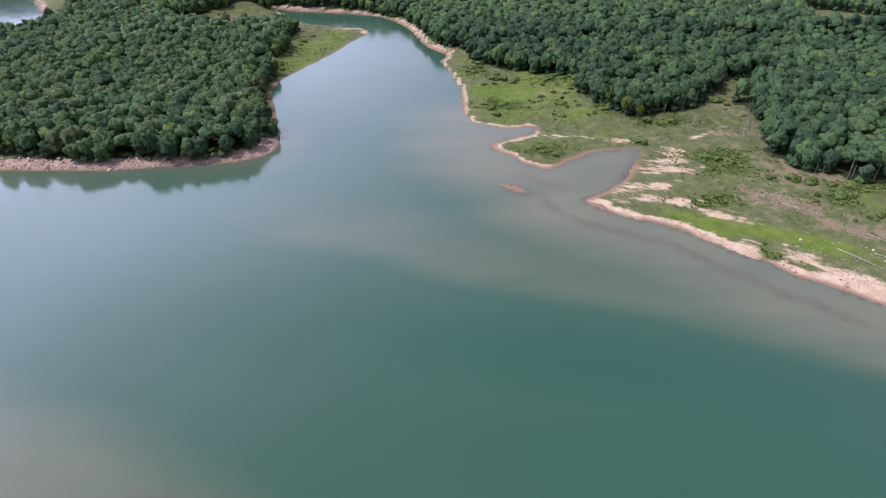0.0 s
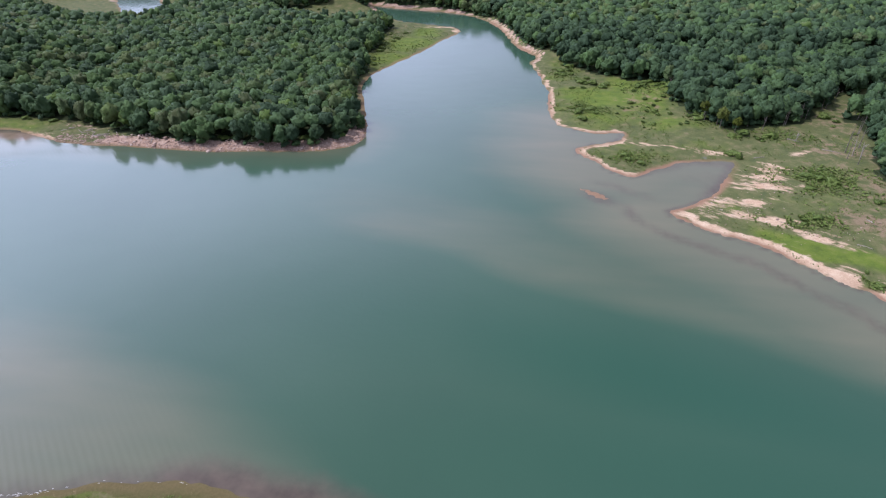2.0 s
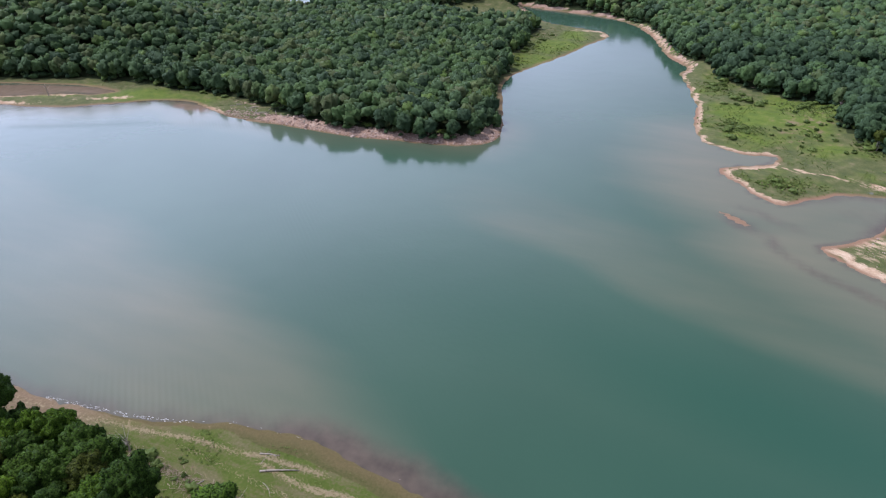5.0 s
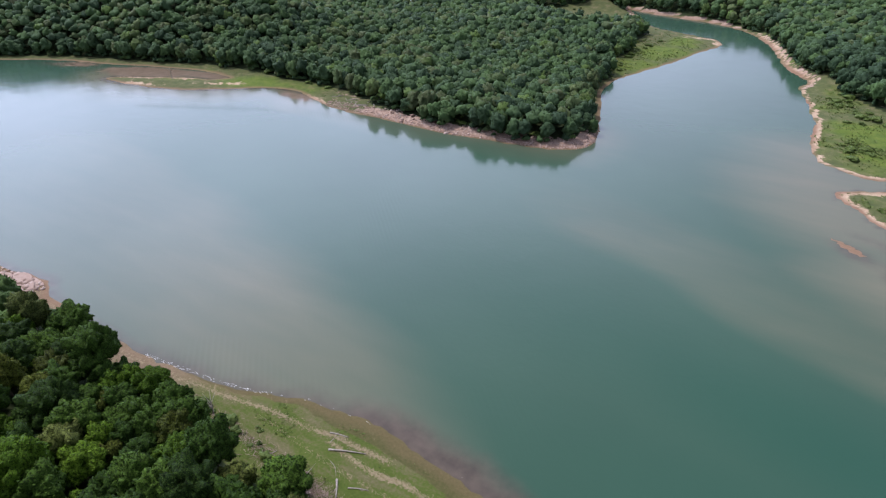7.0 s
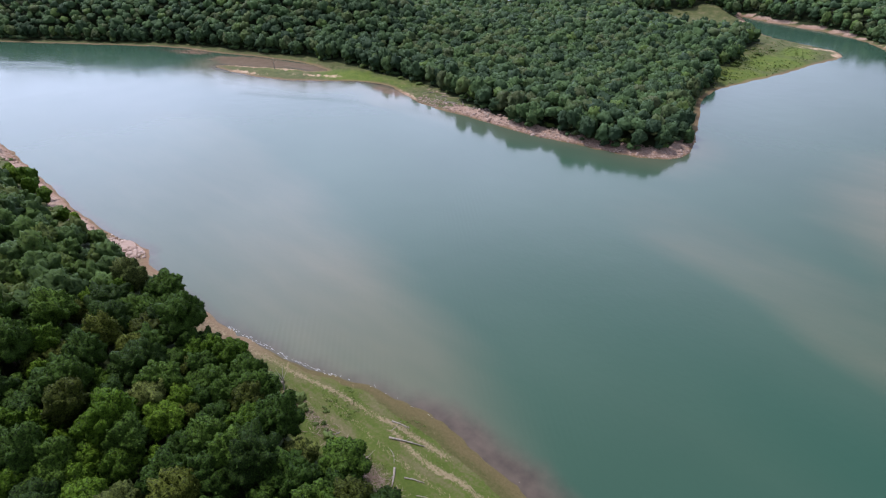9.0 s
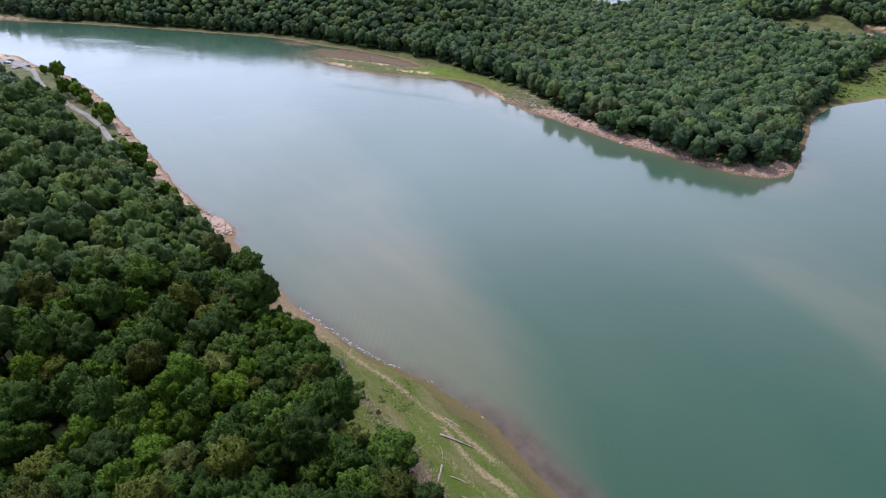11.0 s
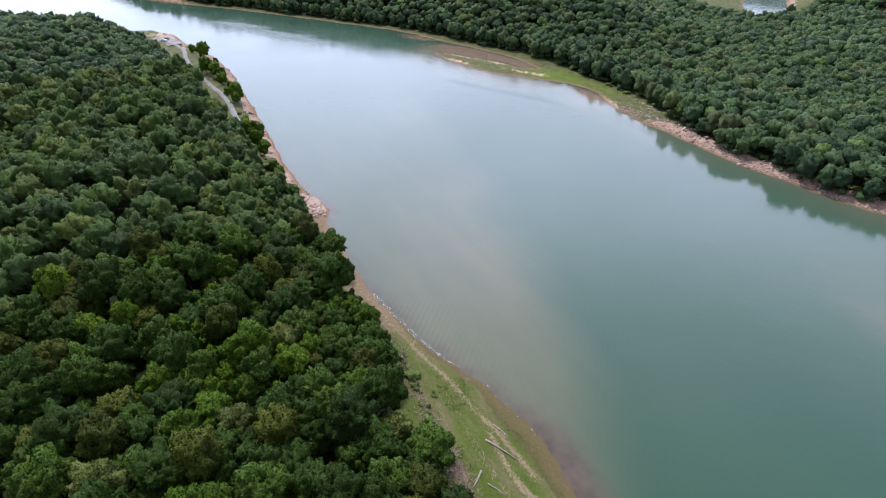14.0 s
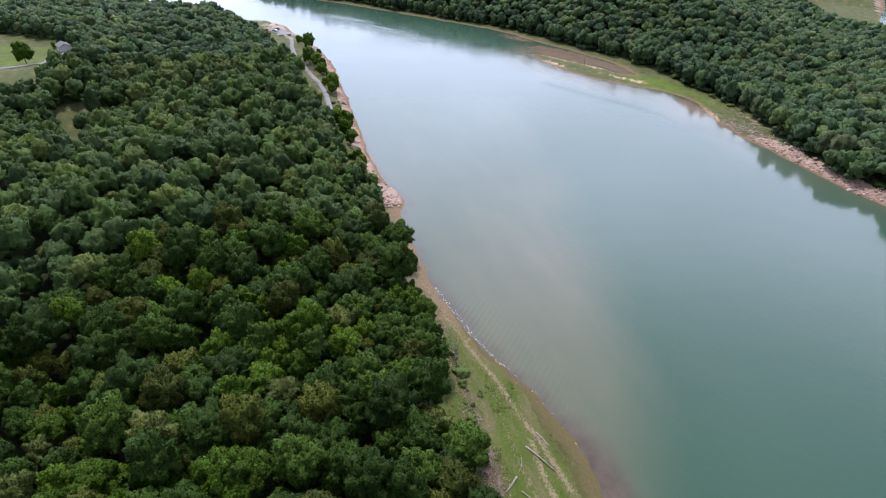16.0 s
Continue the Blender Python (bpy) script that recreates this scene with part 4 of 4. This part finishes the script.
# ---- herbs and grass clumps ----
def clumps(name, label, x, y, material, size, blades=7, thin=0.78):
    """Tufts of a few leaves each, strewn over the ground."""
    d = shore_distance(x, y)
    ok = (d > 2.2) & ~wooded(x, y, d) & (vnoise(x, y, 9, 21) + 0.5 * vnoise(x, y, 3.5, 22) > thin)
    x, y, z = x[ok], y[ok], height(x[ok], y[ok], d[ok])
    n = len(x)
    g = rng.uniform(0, 6.283, (n, blades))
    s = size * rng.uniform(0.5, 1.5, (n, 1)) * rng.uniform(0.6, 1.2, (n, blades))
    base = np.stack([x, y, z - 0.03], 1)[:, None]
    out = np.stack([np.cos(g), np.sin(g), 0 * g], 2)
    side = np.stack([-np.sin(g), np.cos(g), 0 * g], 2)
    up = np.array((0, 0, 1.0))
    foot = base + out * s[..., None] * 0.15
    tip = base + out * s[..., None] * 0.9 + up * s[..., None] * rng.uniform(0.5, 1.2, (n, blades, 1))
    midp = base + out * s[..., None] * 0.6 + up * s[..., None] * 0.6
    v = np.stack([foot, midp - side * s[..., None] * 0.35, tip, midp + side * s[..., None] * 0.35], 2).reshape(-1, 3)
    ob = new(name, mesh_of(name, v, np.arange(len(v)).reshape(-1, 4), material))
    return tagged(ob, label, "herbs", kind="stuff")


def strewn(regions):
    xs, ys = [], []
    for cx, cy, rx, ry, count in regions:
        xs.append(cx + rng.normal(size=count) * rx * 0.5), ys.append(cy + rng.normal(size=count) * ry * 0.5)
    return np.concatenate(xs), np.concatenate(ys)


clumps("meadow_herbs", "knee-high green herbs strewn over the meadow", *strewn(
    ((60, 300, 70, 80, 2600), (30, 330, 30, 60, 900), (110, 240, 60, 40, 900), (120, 190, 60, 40, 900), (45, 248, 26, 16, 500), (110, 275, 50, 20, 700), (165, 330, 30, 50, 300),
     (28, 308, 16, 14, 500), (100, 198, 14, 7, 400), (-90, 430, 40, 110, 260), (-250, 238, 100, 10, 400))), WEED, 0.36)
clumps("meadow_thicket", "dark green weedy thicket in the meadow", *strewn(
    ((120, 233, 22, 16, 1500), (100, 198, 14, 6, 700), (28, 308, 14, 9, 500), (44, 247, 13, 8, 400), (70, 345, 26, 14, 600), (18, 378, 10, 20, 400), (150, 197, 14, 8, 400), (108, 164, 2.5, 7, 120),
     (160, 206, 26, 5, 500), (108, 280, 26, 7, 500), (88, 300, 10, 12, 300), (-104, 400, 8, 90, 500), (-85, 440, 30, 80, 600))), WEED, 0.55, 7, 0.62)
clumps("shore_grass", "pale and green grass tufts on the near shore", *strewn(((-70, 47, 40, 14, 1700), (-100, 48, 40, 8, 500), (-60, 52, 30, 14, 700))), WEED, 0.22, 6)
clumps("meadow_grass", "low yellow-green grass tufts on the meadow", *strewn(
    ((120, 175, 70, 40, 1800), (60, 310, 70, 90, 1800), (100, 250, 60, 40, 900), (140, 200, 60, 40, 900))), WEED, 0.28, 6)


# ---- driftwood ----
def log_mesh(length, thick, bend, stubs):
    bm = bmesh.new()

    def tube(pts, radii, n=8):
        rows = []
        for i, (p, r) in enumerate(zip(pts, radii)):
            a = Vector(pts[min(i + 1, len(pts) - 1)]) - Vector(pts[max(i - 1, 0)])
            a.normalize()
            u = a.orthogonal().normalized()
            w = a.cross(u)
            rows.append([bm.verts.new(Vector(p) + (u * math.cos(2 * math.pi * j / n) + w * math.sin(2 * math.pi * j / n)) * r * rng.uniform(0.88, 1.1)) for j in range(n)])
        for ra, rb in zip(rows, rows[1:]):
            for j in range(n):
                bm.faces.new((ra[j], ra[(j + 1) % n], rb[(j + 1) % n], rb[j]))
        bm.faces.new(rows[0][::-1]), bm.faces.new(rows[-1])

    pts = [((t - 0.5) * length, bend * math.sin(t * 3.1), thick * 0.8) for t in np.linspace(0, 1, 8)]
    tube(pts, [thick * (1.25 - 0.75 * t) for t in np.linspace(0, 1, 8)])
    for q in range(stubs):
        t = rng.uniform(0.35, 0.95)
        p, g = pts[int(t * 7)], rng.uniform(-2.5, 2.5)
        far = rng.uniform(0.7, 2.2) * length / 8
        tube([p, (p[0] + far * 0.5, p[1] + math.sin(g) * far * 0.6, p[2] + 0.2 * far * abs(math.cos(g))), (p[0] + far, p[1] + math.sin(g) * far, p[2] + 0.15 * far)],
             [thick * 0.4, thick * 0.28, thick * 0.12], 5)
    me = bpy.data.meshes.new("driftwood_log")
    bm.to_mesh(me)
    bm.free()
    me.materials.append(DRIFT)
    return me


def lay_log(x0, y0, x1, y1, thick, bend=0.15, stubs=2, label="bleached driftwood log lying on the shore grass", group="driftwood on the near shore"):
    length = math.hypot(x1 - x0, y1 - y0)
    thick *= 0.8
    ob = new("driftwood_log", log_mesh(length, thick, bend, stubs))
    za, zb = ground_z(x0, y0), ground_z(x1, y1)
    ob.matrix_basis = Matrix.Translation(((x0 + x1) / 2, (y0 + y1) / 2, (za + zb) / 2 - thick * 0.15)) @ Euler((0, -math.atan2(zb - za, length), math.atan2(y1 - y0, x1 - x0))).to_matrix().to_4x4()
    return tagged(smooth_shade(ob), label, "log", group)


lay_log(-65.3, 53.2, -58.0, 56.8, 0.24)
lay_log(-68.2, 57.0, -64.0, 58.2, 0.20)
lay_log(-58.8, 48.4, -56.0, 44.8, 0.27, 0.1, 3, "bleached driftwood log with broken branch stubs on grass")
lay_log(-55.6, 48.0, -51.8, 49.9, 0.17)
lay_log(-63.0, 51.2, -59.6, 49.0, 0.08, 0.4, 4, "thin dead branch lying on the shore grass")
lay_log(-66.3, 54.8, -66.0, 57.4, 0.07, 0.3, 3, "thin dead branch lying on the shore grass")
lay_log(-74.5, 47.0, -75.5, 44.8, 0.12, 0.1, 2)
lay_log(-51.0, 46.6, -47.4, 48.2, 0.10, 0.2, 2)
lay_log(-37.8, 63.2, -36.9, 64.8, 0.10, 0.1, 1, "dark waterlogged stump at the waterline")
for q in range(22):
    x, y, g, far = -196 + rng.normal() * 16, 231.5 + rng.normal() * 2.0, rng.uniform(0, 3.14), rng.uniform(3, 8)
    y -= (x + 196) * 0.12
    lay_log(x, y, x + far * math.cos(g), y + far * 0.5 * math.sin(g), rng.uniform(0.15, 0.3), 0.2, 3, "grey driftwood log stranded on the stony shore", "driftwood below the headland wood")
for x0, y0, x1, y1, r in ((126.5, 193.5, 133.5, 186.5, 0.28), (134, 187.5, 137, 184.0, 0.22), (130.5, 163, 139, 150.5, 0.24), (122, 200.5, 123.5, 197.5, 0.2), (119, 276, 124, 274, 0.25), (146, 172, 150, 166, 0.2),
                          (99, 254, 104, 255.5, 0.2), (131, 266, 137, 262, 0.2), (112, 183, 116, 181, 0.15), (141, 160, 146, 155, 0.2)):
    lay_log(x0, y0, x1, y1, r, 0.4, 4, "bleached fallen trunk lying in the meadow", "fallen trunks in the meadow")


# ---- dead standing trees ----
def snag(x, y, tall, lean, label="bare grey dead tree standing at the meadow edge"):
    root = new("dead_tree")
    v, f = trunk_arrays(tall, 0.22, 6, 7)
    v[:, 0] += lean * v[:, 2]
    ob = new("trunk", mesh_of("trunk", v, f, DRIFT))
    ob.parent = root
    root.matrix_basis = pose(x, y, ground_z(x, y) - 0.1, 0, 0, rng.uniform(0, 360))
    tagged(root, label, "dead tree", "dead trees")


for x, y, tall, lean in ((122, 274, 4.0, 0.3), (141, 260, 9.5, 0.05), (143, 257, 8.0, -0.1), (113, 299, 8.5, 0.02), (116, 297, 8, 0.04), (-94.5, 46.8, 4.5, 0.1), (-97, 240, 7, 0.0), (-63, 43.5, 3.5, 0.25)):
    snag(x, y, tall, lean)
snag(-326, 208.5, 6.5, 0.05, "thin bare tree standing on the low sandbar")


# ---- stems showing at the rim of the wood behind the meadow ----
vs, fs, count = [], [], 0
run = rounded(EAST_MEADOW[3:15], False, 10)
for q in range(46):
    x, y = run[rng.integers(len(run))] + rng.normal(size=2) * 1.6
    if float(shore_distance(np.array([x]), np.array([y]))[0]) < 6:
        continue
    v, f = trunk_arrays(rng.uniform(6, 10), rng.uniform(0.12, 0.24), 5, 2)
    vs.append(v + (x, y, ground_z(x, y)))
    fs.append(f + count)
    count += len(v)
tagged(new("wood_stems", mesh_of("wood_stems", np.concatenate(vs), np.concatenate(fs), BARK)), "thin grey stems along the rim of the wood", "trees", kind="stuff")


# ---- stones ----
def stones(name, label, x, y, size, flat=0.55):
    cv, cf = ICO1
    d = shore_distance(x, y)
    ok = d > 0.2
    x, y, z = x[ok], y[ok], height(x[ok], y[ok], d[ok])
    vs, fs, count = [], [], 0
    for a, b, c in zip(x, y, z):
        s = size * rng.lognormal(0, 0.45)
        g = rng.uniform(0, 6.28)
        v = cv * rng.uniform(0.7, 1.25, (12, 1)) * (s * rng.uniform(0.7, 1.5), s, s * flat)
        vs.append(np.stack([v[:, 0] * math.cos(g) - v[:, 1] * math.sin(g) + a, v[:, 0] * math.sin(g) + v[:, 1] * math.cos(g) + b, v[:, 2] + c + 0.1 * s], 1))
        fs.append(cf + count)
        count += 12
    ob = new(name, mesh_of(name, np.concatenate(vs), np.concatenate(fs), ROCK))
    return tagged(ob, label, "stones", kind="stuff")


t = rng.uniform(0, 1, 2600)
line = rounded(HEADLAND[:12], False)
seg = line[np.minimum((t * (len(line) - 1)).astype(int), len(line) - 2)]
side = np.stack([-np.ones(len(t)) * 0.2, np.ones(len(t))], 1)
inland = rng.uniform(0.5, 9.5, len(t))
stones("headland_rubble", "pinkish broken stones covering the headland beach", seg[:, 0] + rng.normal(size=len(t)) * 2.2 - 0.15 * inland, seg[:, 1] + inland, 0.27)
bx = rng.uniform(-470, -196, 420)
stones("bank_rubble", "reddish stones along the eroded bank", bx, np.interp(-bx, [196, 235, 289, 371, 416, 454, 495], [52, 50.5, 53, 55, 50, 40, 32]) - rng.uniform(0.4, 7, len(bx)), 0.34)
bx = rng.uniform(-196, -176, 160)
stones("ledge_rubble", "pale flat stones round the rock ledge", bx, 53.5 - rng.uniform(0, 7, len(bx)), 0.5)
stones("meadow_stones", "pale stones scattered on the sandy meadow", *strewn(((96, 228, 16, 12, 160), (80, 203, 20, 12, 160), (135, 160, 24, 12, 200), (120, 190, 30, 16, 140), (128, 146, 14, 10, 160))), 0.15)


# ---- a flat rock ledge on the near bank ----
def ledge():
    root = new("rock_ledge")
    for cx, cy, rx, ry, top in ((-186.5, 50.6, 6.4, 3.0, 0.62), (-182, 52.6, 3.2, 1.6, 0.42), (-192, 48.6, 3.6, 2.0, 0.95)):
        bm = bmesh.new()
        ring = []
        for j in range(18):
            g = 2 * math.pi * j / 18
            r = 1 + 0.16 * math.sin(3 * g + cx) + rng.uniform(-0.07, 0.07)
            ring.append(Vector((cx + rx * r * math.cos(g), cy + ry * r * math.sin(g), 0)))
        mid_c = Vector((cx, cy, 0))
        rows = []
        for z, k2 in ((-0.8, 1.06), (top * 0.7, 1.0), (top, 0.96)):
            rows.append([bm.verts.new(mid_c + (p - mid_c) * k2 + Vector((0, 0, z))) for p in ring])
        for ra, rb in zip(rows, rows[1:]):
            for j in range(18):
                bm.faces.new((ra[j], ra[(j + 1) % 18], rb[(j + 1) % 18], rb[j]))
        bm.faces.new(rows[-1])
        part("slab", bm, ROCK, root)
    tagged(root, "flat pinkish rock ledge at the waterline", "rock")


ledge()

# ---- straw left by the water, and foam ----
n = 2600
where = rng.choice(3, n, p=(0.5, 0.38, 0.12))
x, y = np.zeros(n), np.zeros(n)
for q, wrack in enumerate(STRAW_LINES):
    run = rounded(wrack, False, 12)
    at = run[rng.integers(len(run), size=n)]
    x = np.where(where == q, at[:, 0] + rng.normal(size=n) * 0.7, x)
    y = np.where(where == q, at[:, 1] + rng.normal(size=n) * 0.45, y)
n_pts = np.array(NEAR_SHORE[3:17])[::-1]
z = height(x, y) + 0.03
g = rng.normal(size=n) * 0.5 - 0.4
far, w = rng.uniform(0.08, 0.32, n), rng.uniform(0.015, 0.045, n)
ax, ay = np.cos(g), np.sin(g)
v = np.stack([np.stack([x + ax * far * p - ay * w * q, y + ay * far * p + ax * w * q, z + 0.02 * (p > 0)], 1) for p, q in ((-1, -1), (1, -1), (1, 1), (-1, 1))], 1).reshape(-1, 3)
tagged(new("straw_litter", mesh_of("straw_litter", v, np.arange(len(v)).reshape(-1, 4), STRAW)), "pale dead reed stalks washed up on the grass", "plant litter", kind="stuff")

x = np.concatenate([rng.uniform(-126, -88, 110), rng.uniform(-90, -62, 12)])
y = np.interp(x, n_pts[:, 0], n_pts[:, 1])
g = np.arctan2(np.interp(x + 1, n_pts[:, 0], n_pts[:, 1]) - y, 1.0) + rng.normal(size=len(x)) * 0.08
y = y + rng.uniform(-0.2, 0.7, len(x))
far, w = rng.uniform(0.15, 0.55, len(x)), rng.uniform(0.02, 0.05, len(x))
ax, ay = np.cos(g), np.sin(g)
v = np.stack([np.stack([x + ax * far * p - ay * w * q, y + ay * far * p + ax * w * q, 0 * x + 0.03 + 0.02 * abs(q)], 1) for p, q in ((-1, 0), (-0.4, -1), (1, 0), (-0.2, 1))], 1).reshape(-1, 3)
tagged(new("shore_foam", mesh_of("shore_foam", v, np.arange(len(v)).reshape(-1, 4), FOAM)), "white flecks of foam where ripples break on the shore", "foam", kind="stuff")


# ---- the lane along the near bank ----
def lane(name, points, width, label):
    line = rounded(points, False, 8)
    t = np.gradient(line, axis=0)
    t /= np.linalg.norm(t, axis=1)[:, None]
    nrm = np.stack([-t[:, 1], t[:, 0]], 1)
    rows = []
    for k2, lift in ((-0.5, -0.15), (-0.46, 0.10), (0.0, 0.16), (0.46, 0.10), (0.5, -0.15)):
        p = line + nrm * width * k2
        rows.append(np.stack([p[:, 0], p[:, 1], height(line[:, 0], line[:, 1]) + lift + 0.3], 1))
    v = np.stack(rows, 1).reshape(-1, 3)
    m = len(rows)
    i = np.arange(len(line) - 1)[:, None] * m + np.arange(m - 1)[None]
    f = np.stack([i, i + m, i + m + 1, i + 1], -1).reshape(-1, 4)
    tagged(smooth_shade(new(name, mesh_of(name, v, f, ROAD))), label, "road", kind="structure")


lane("road", [(-455, 27), (-430, 34), (-405, 33), (-385, 33), (-360, 35), (-335, 39), (-310, 42), (-285, 41.5), (-268, 41), (-250, 38), (-234, 34)], 2.7, "narrow pale grey lane along the wooded bank")
lane("drive", [(-398, -97), (-385, -99), (-372, -104), (-358, -116), (-350, -135)], 3.2, "pale gravel drive across the pasture")
lane("pavement", [(-470, 22), (-462, 26), (-452, 29), (-442, 32)], 11.0, "pale paved launch ramp by the water")


# ---- vehicles and buildings on the point ----
def car(x, y, turn, paint, label):
    root = new("car")
    bm = bmesh.new()
    prof = [(-2.2, 0.35), (-2.25, 0.8), (-1.5, 0.95), (-0.9, 1.42), (0.6, 1.45), (1.3, 0.98), (2.15, 0.85), (2.2, 0.35)]
    a = [bm.verts.new((px2, -0.85, pz2)) for px2, pz2 in prof]
    b = [bm.verts.new((px2, 0.85, pz2)) for px2, pz2 in prof]
    bm.faces.new(a), bm.faces.new(b[::-1])
    for j in range(len(prof)):
        bm.faces.new((a[j], b[j], b[(j + 1) % len(prof)], a[(j + 1) % len(prof)]))
    bmesh.ops.bevel(bm, geom=list(bm.edges), offset=0.06, segments=2, affect="EDGES")
    part("body", bm, paint, root)
    for wy2 in (-0.865, 0.865):
        part("side_window", bm_box(bmesh.new(), (1.7, 0.02, 0.32), (-0.1, wy2, 1.17)), PANE, root, "dark glass")
    for wx2, wy2 in ((-1.35, -0.8), (-1.35, 0.8), (1.35, -0.8), (1.35, 0.8)):
        bm = bmesh.new()
        bmesh.ops.create_cone(bm, cap_ends=True, segments=14, radius1=0.34, radius2=0.34, depth=0.22, matrix=Matrix.Translation((wx2, wy2, 0.34)) @ Euler((radians(90), 0, 0)).to_matrix().to_4x4())
        wheel = part("wheel", bm, TYRE, root)
        bm = bmesh.new()
        bmesh.ops.create_cone(bm, cap_ends=True, segments=12, radius1=0.2, radius2=0.2, depth=0.25, matrix=Matrix.Translation((wx2, wy2, 0.34)) @ Euler((radians(90), 0, 0)).to_matrix().to_4x4())
        part("rim", bm, RIM, wheel)
    root.matrix_basis = pose(x, y, ground_z(x, y) + 0.25, 0, 0, turn)
    tagged(root, label, "car", "parked vehicles")


def camper(x, y, turn):
    root = new("camper_trailer")
    part("body", bm_box(bmesh.new(), (5.4, 2.2, 2.1), (0, 0, 1.55), 0.22), WHITE_PAINT, root)
    for wx2 in (-1.5, 0.2, 1.7):
        part("window", bm_box(bmesh.new(), (0.9, 0.03, 0.6), (wx2, 1.11, 1.75)), PANE, root, "dark glass")
    part("door", bm_box(bmesh.new(), (0.7, 0.04, 1.6), (1.0, -1.11, 1.4), 0.01), WHITE_BOARDS, root)
    for wy2 in (-0.95, 0.95):
        bm = bmesh.new()
        bmesh.ops.create_cone(bm, cap_ends=True, segments=14, radius1=0.34, radius2=0.34, depth=0.2, matrix=Matrix.Translation((-0.3, wy2, 0.34)) @ Euler((radians(90), 0, 0)).to_matrix().to_4x4())
        part("wheel", bm, TYRE, root)
    part("drawbar", bm_box(bmesh.new(), (1.4, 0.12, 0.12), (3.3, 0, 0.55)), RIM, root)
    root.matrix_basis = pose(x, y, ground_z(x, y) + 0.05, 0, 0, turn)
    tagged(root, "white camper trailer parked on the grassy point", "trailer", "parked vehicles")


def house(x, y, turn, wide, deep_m, wall, roof, label):
    root = new("house")
    h = 2.8
    part("wall", bm_box(bmesh.new(), (wide, deep_m, h + 0.5), (0, 0, h / 2 - 0.25)), wall, root)
    for s in (-1, 1):
        bm = bmesh.new()
        pts = [(-wide / 2 - 0.4, s * (deep_m / 2 + 0.45), h - 0.15), (wide / 2 + 0.4, s * (deep_m / 2 + 0.45), h - 0.15), (wide / 2 + 0.4, 0, h + deep_m * 0.27), (-wide / 2 - 0.4, 0, h + deep_m * 0.27)]
        lo = [bm.verts.new(p) for p in pts]
        hi = [bm.verts.new((p[0], p[1], p[2] + 0.18)) for p in pts]
        bm.faces.new(lo[::-1]), bm.faces.new(hi)
        for j in range(4):
            bm.faces.new((lo[j], lo[(j + 1) % 4], hi[(j + 1) % 4], hi[j]))
        part("roof", bm, roof, root, "grey shingled slope")
    for s in (-1, 1):
        bm = bmesh.new()
        g2 = [bm.verts.new((s * (wide / 2 + 0.02 * q), yy, zz)) for q in (0, 1) for yy, zz in ((-deep_m / 2, h), (deep_m / 2, h), (0, h + deep_m * 0.26))]
        bm.faces.new(g2[:3]), bm.faces.new(g2[3:])
        part("gable", bm, wall, root)
    for wx2 in (-wide * 0.3, wide * 0.3):
        for s in (-1, 1):
            w = part("window", bm_box(bmesh.new(), (1.2, 0.08, 1.2), (wx2, s * (deep_m / 2 + 0.02), 1.6)), WHITE_PAINT, root)
            part("pane", bm_box(bmesh.new(), (1.0, 0.04, 1.0), (wx2, s * (deep_m / 2 + 0.07), 1.6)), PANE, w)
    part("door", bm_box(bmesh.new(), (0.95, 0.08, 2.05), (0, deep_m / 2 + 0.03, 1.03)), WOOD, root)
    root.matrix_basis = pose(x, y, ground_z(x, y), 0, 0, turn)
    tagged(root, label, "house", "buildings in the wood")


car(-462, 27, 40, DARK_CAR, "dark car parked beside the launch ramp")
car(-457, 25, 50, WHITE_PAINT, "white car parked beside the launch ramp")
car(-376, 44.5, 20, WHITE_PAINT, "white car parked on the grassy point")
camper(-386, 42, 15)
house(-399, -99, 25, 9, 6, WHITE_BOARDS, SHINGLE, "small white boarded house at the pasture edge")
house(-271, -60, 15, 11, 7, WHITE_BOARDS, SHINGLE, "grey-roofed house half hidden among trees")

# ---- dry brush along the foot of the near wood ----
x, y = strewn(((-60, 43.6, 8, 2.4, 500), (-70, 44.2, 12, 2.0, 500), (-88, 45.8, 20, 1.8, 500), (-104, 47.4, 16, 1.6, 250)))
n = len(x)
z = height(x, y) + rng.uniform(0.02, 0.25, n)
g, far, w = rng.uniform(0, 6.283, n), rng.uniform(0.25, 0.9, n), rng.uniform(0.015, 0.035, n)
ax, ay, up = np.cos(g), np.sin(g), rng.normal(size=n) * 0.15
v = np.stack([np.stack([x + ax * far * p - ay * w * q, y + ay * far * p + ax * w * q, z + up * p + 0.02 * q], 1) for p, q in ((-1, -1), (1, -1), (1, 1), (-1, 1))], 1).reshape(-1, 3)
k = Mat("dry pinkish brush", 0.9, 0.2)
geo = k.n.new("ShaderNodeNewGeometry")
BRUSH = k.done(k.ramp(geo.outputs["Random Per Island"], (0.0, (0.17, 0.11, 0.085)), (1.0, (0.42, 0.32, 0.27))))
tagged(new("dry_brush", mesh_of("dry_brush", v, np.arange(len(v)).reshape(-1, 4), BRUSH)), "dry pinkish brush heaped at the foot of the wood", "plant litter", kind="stuff")
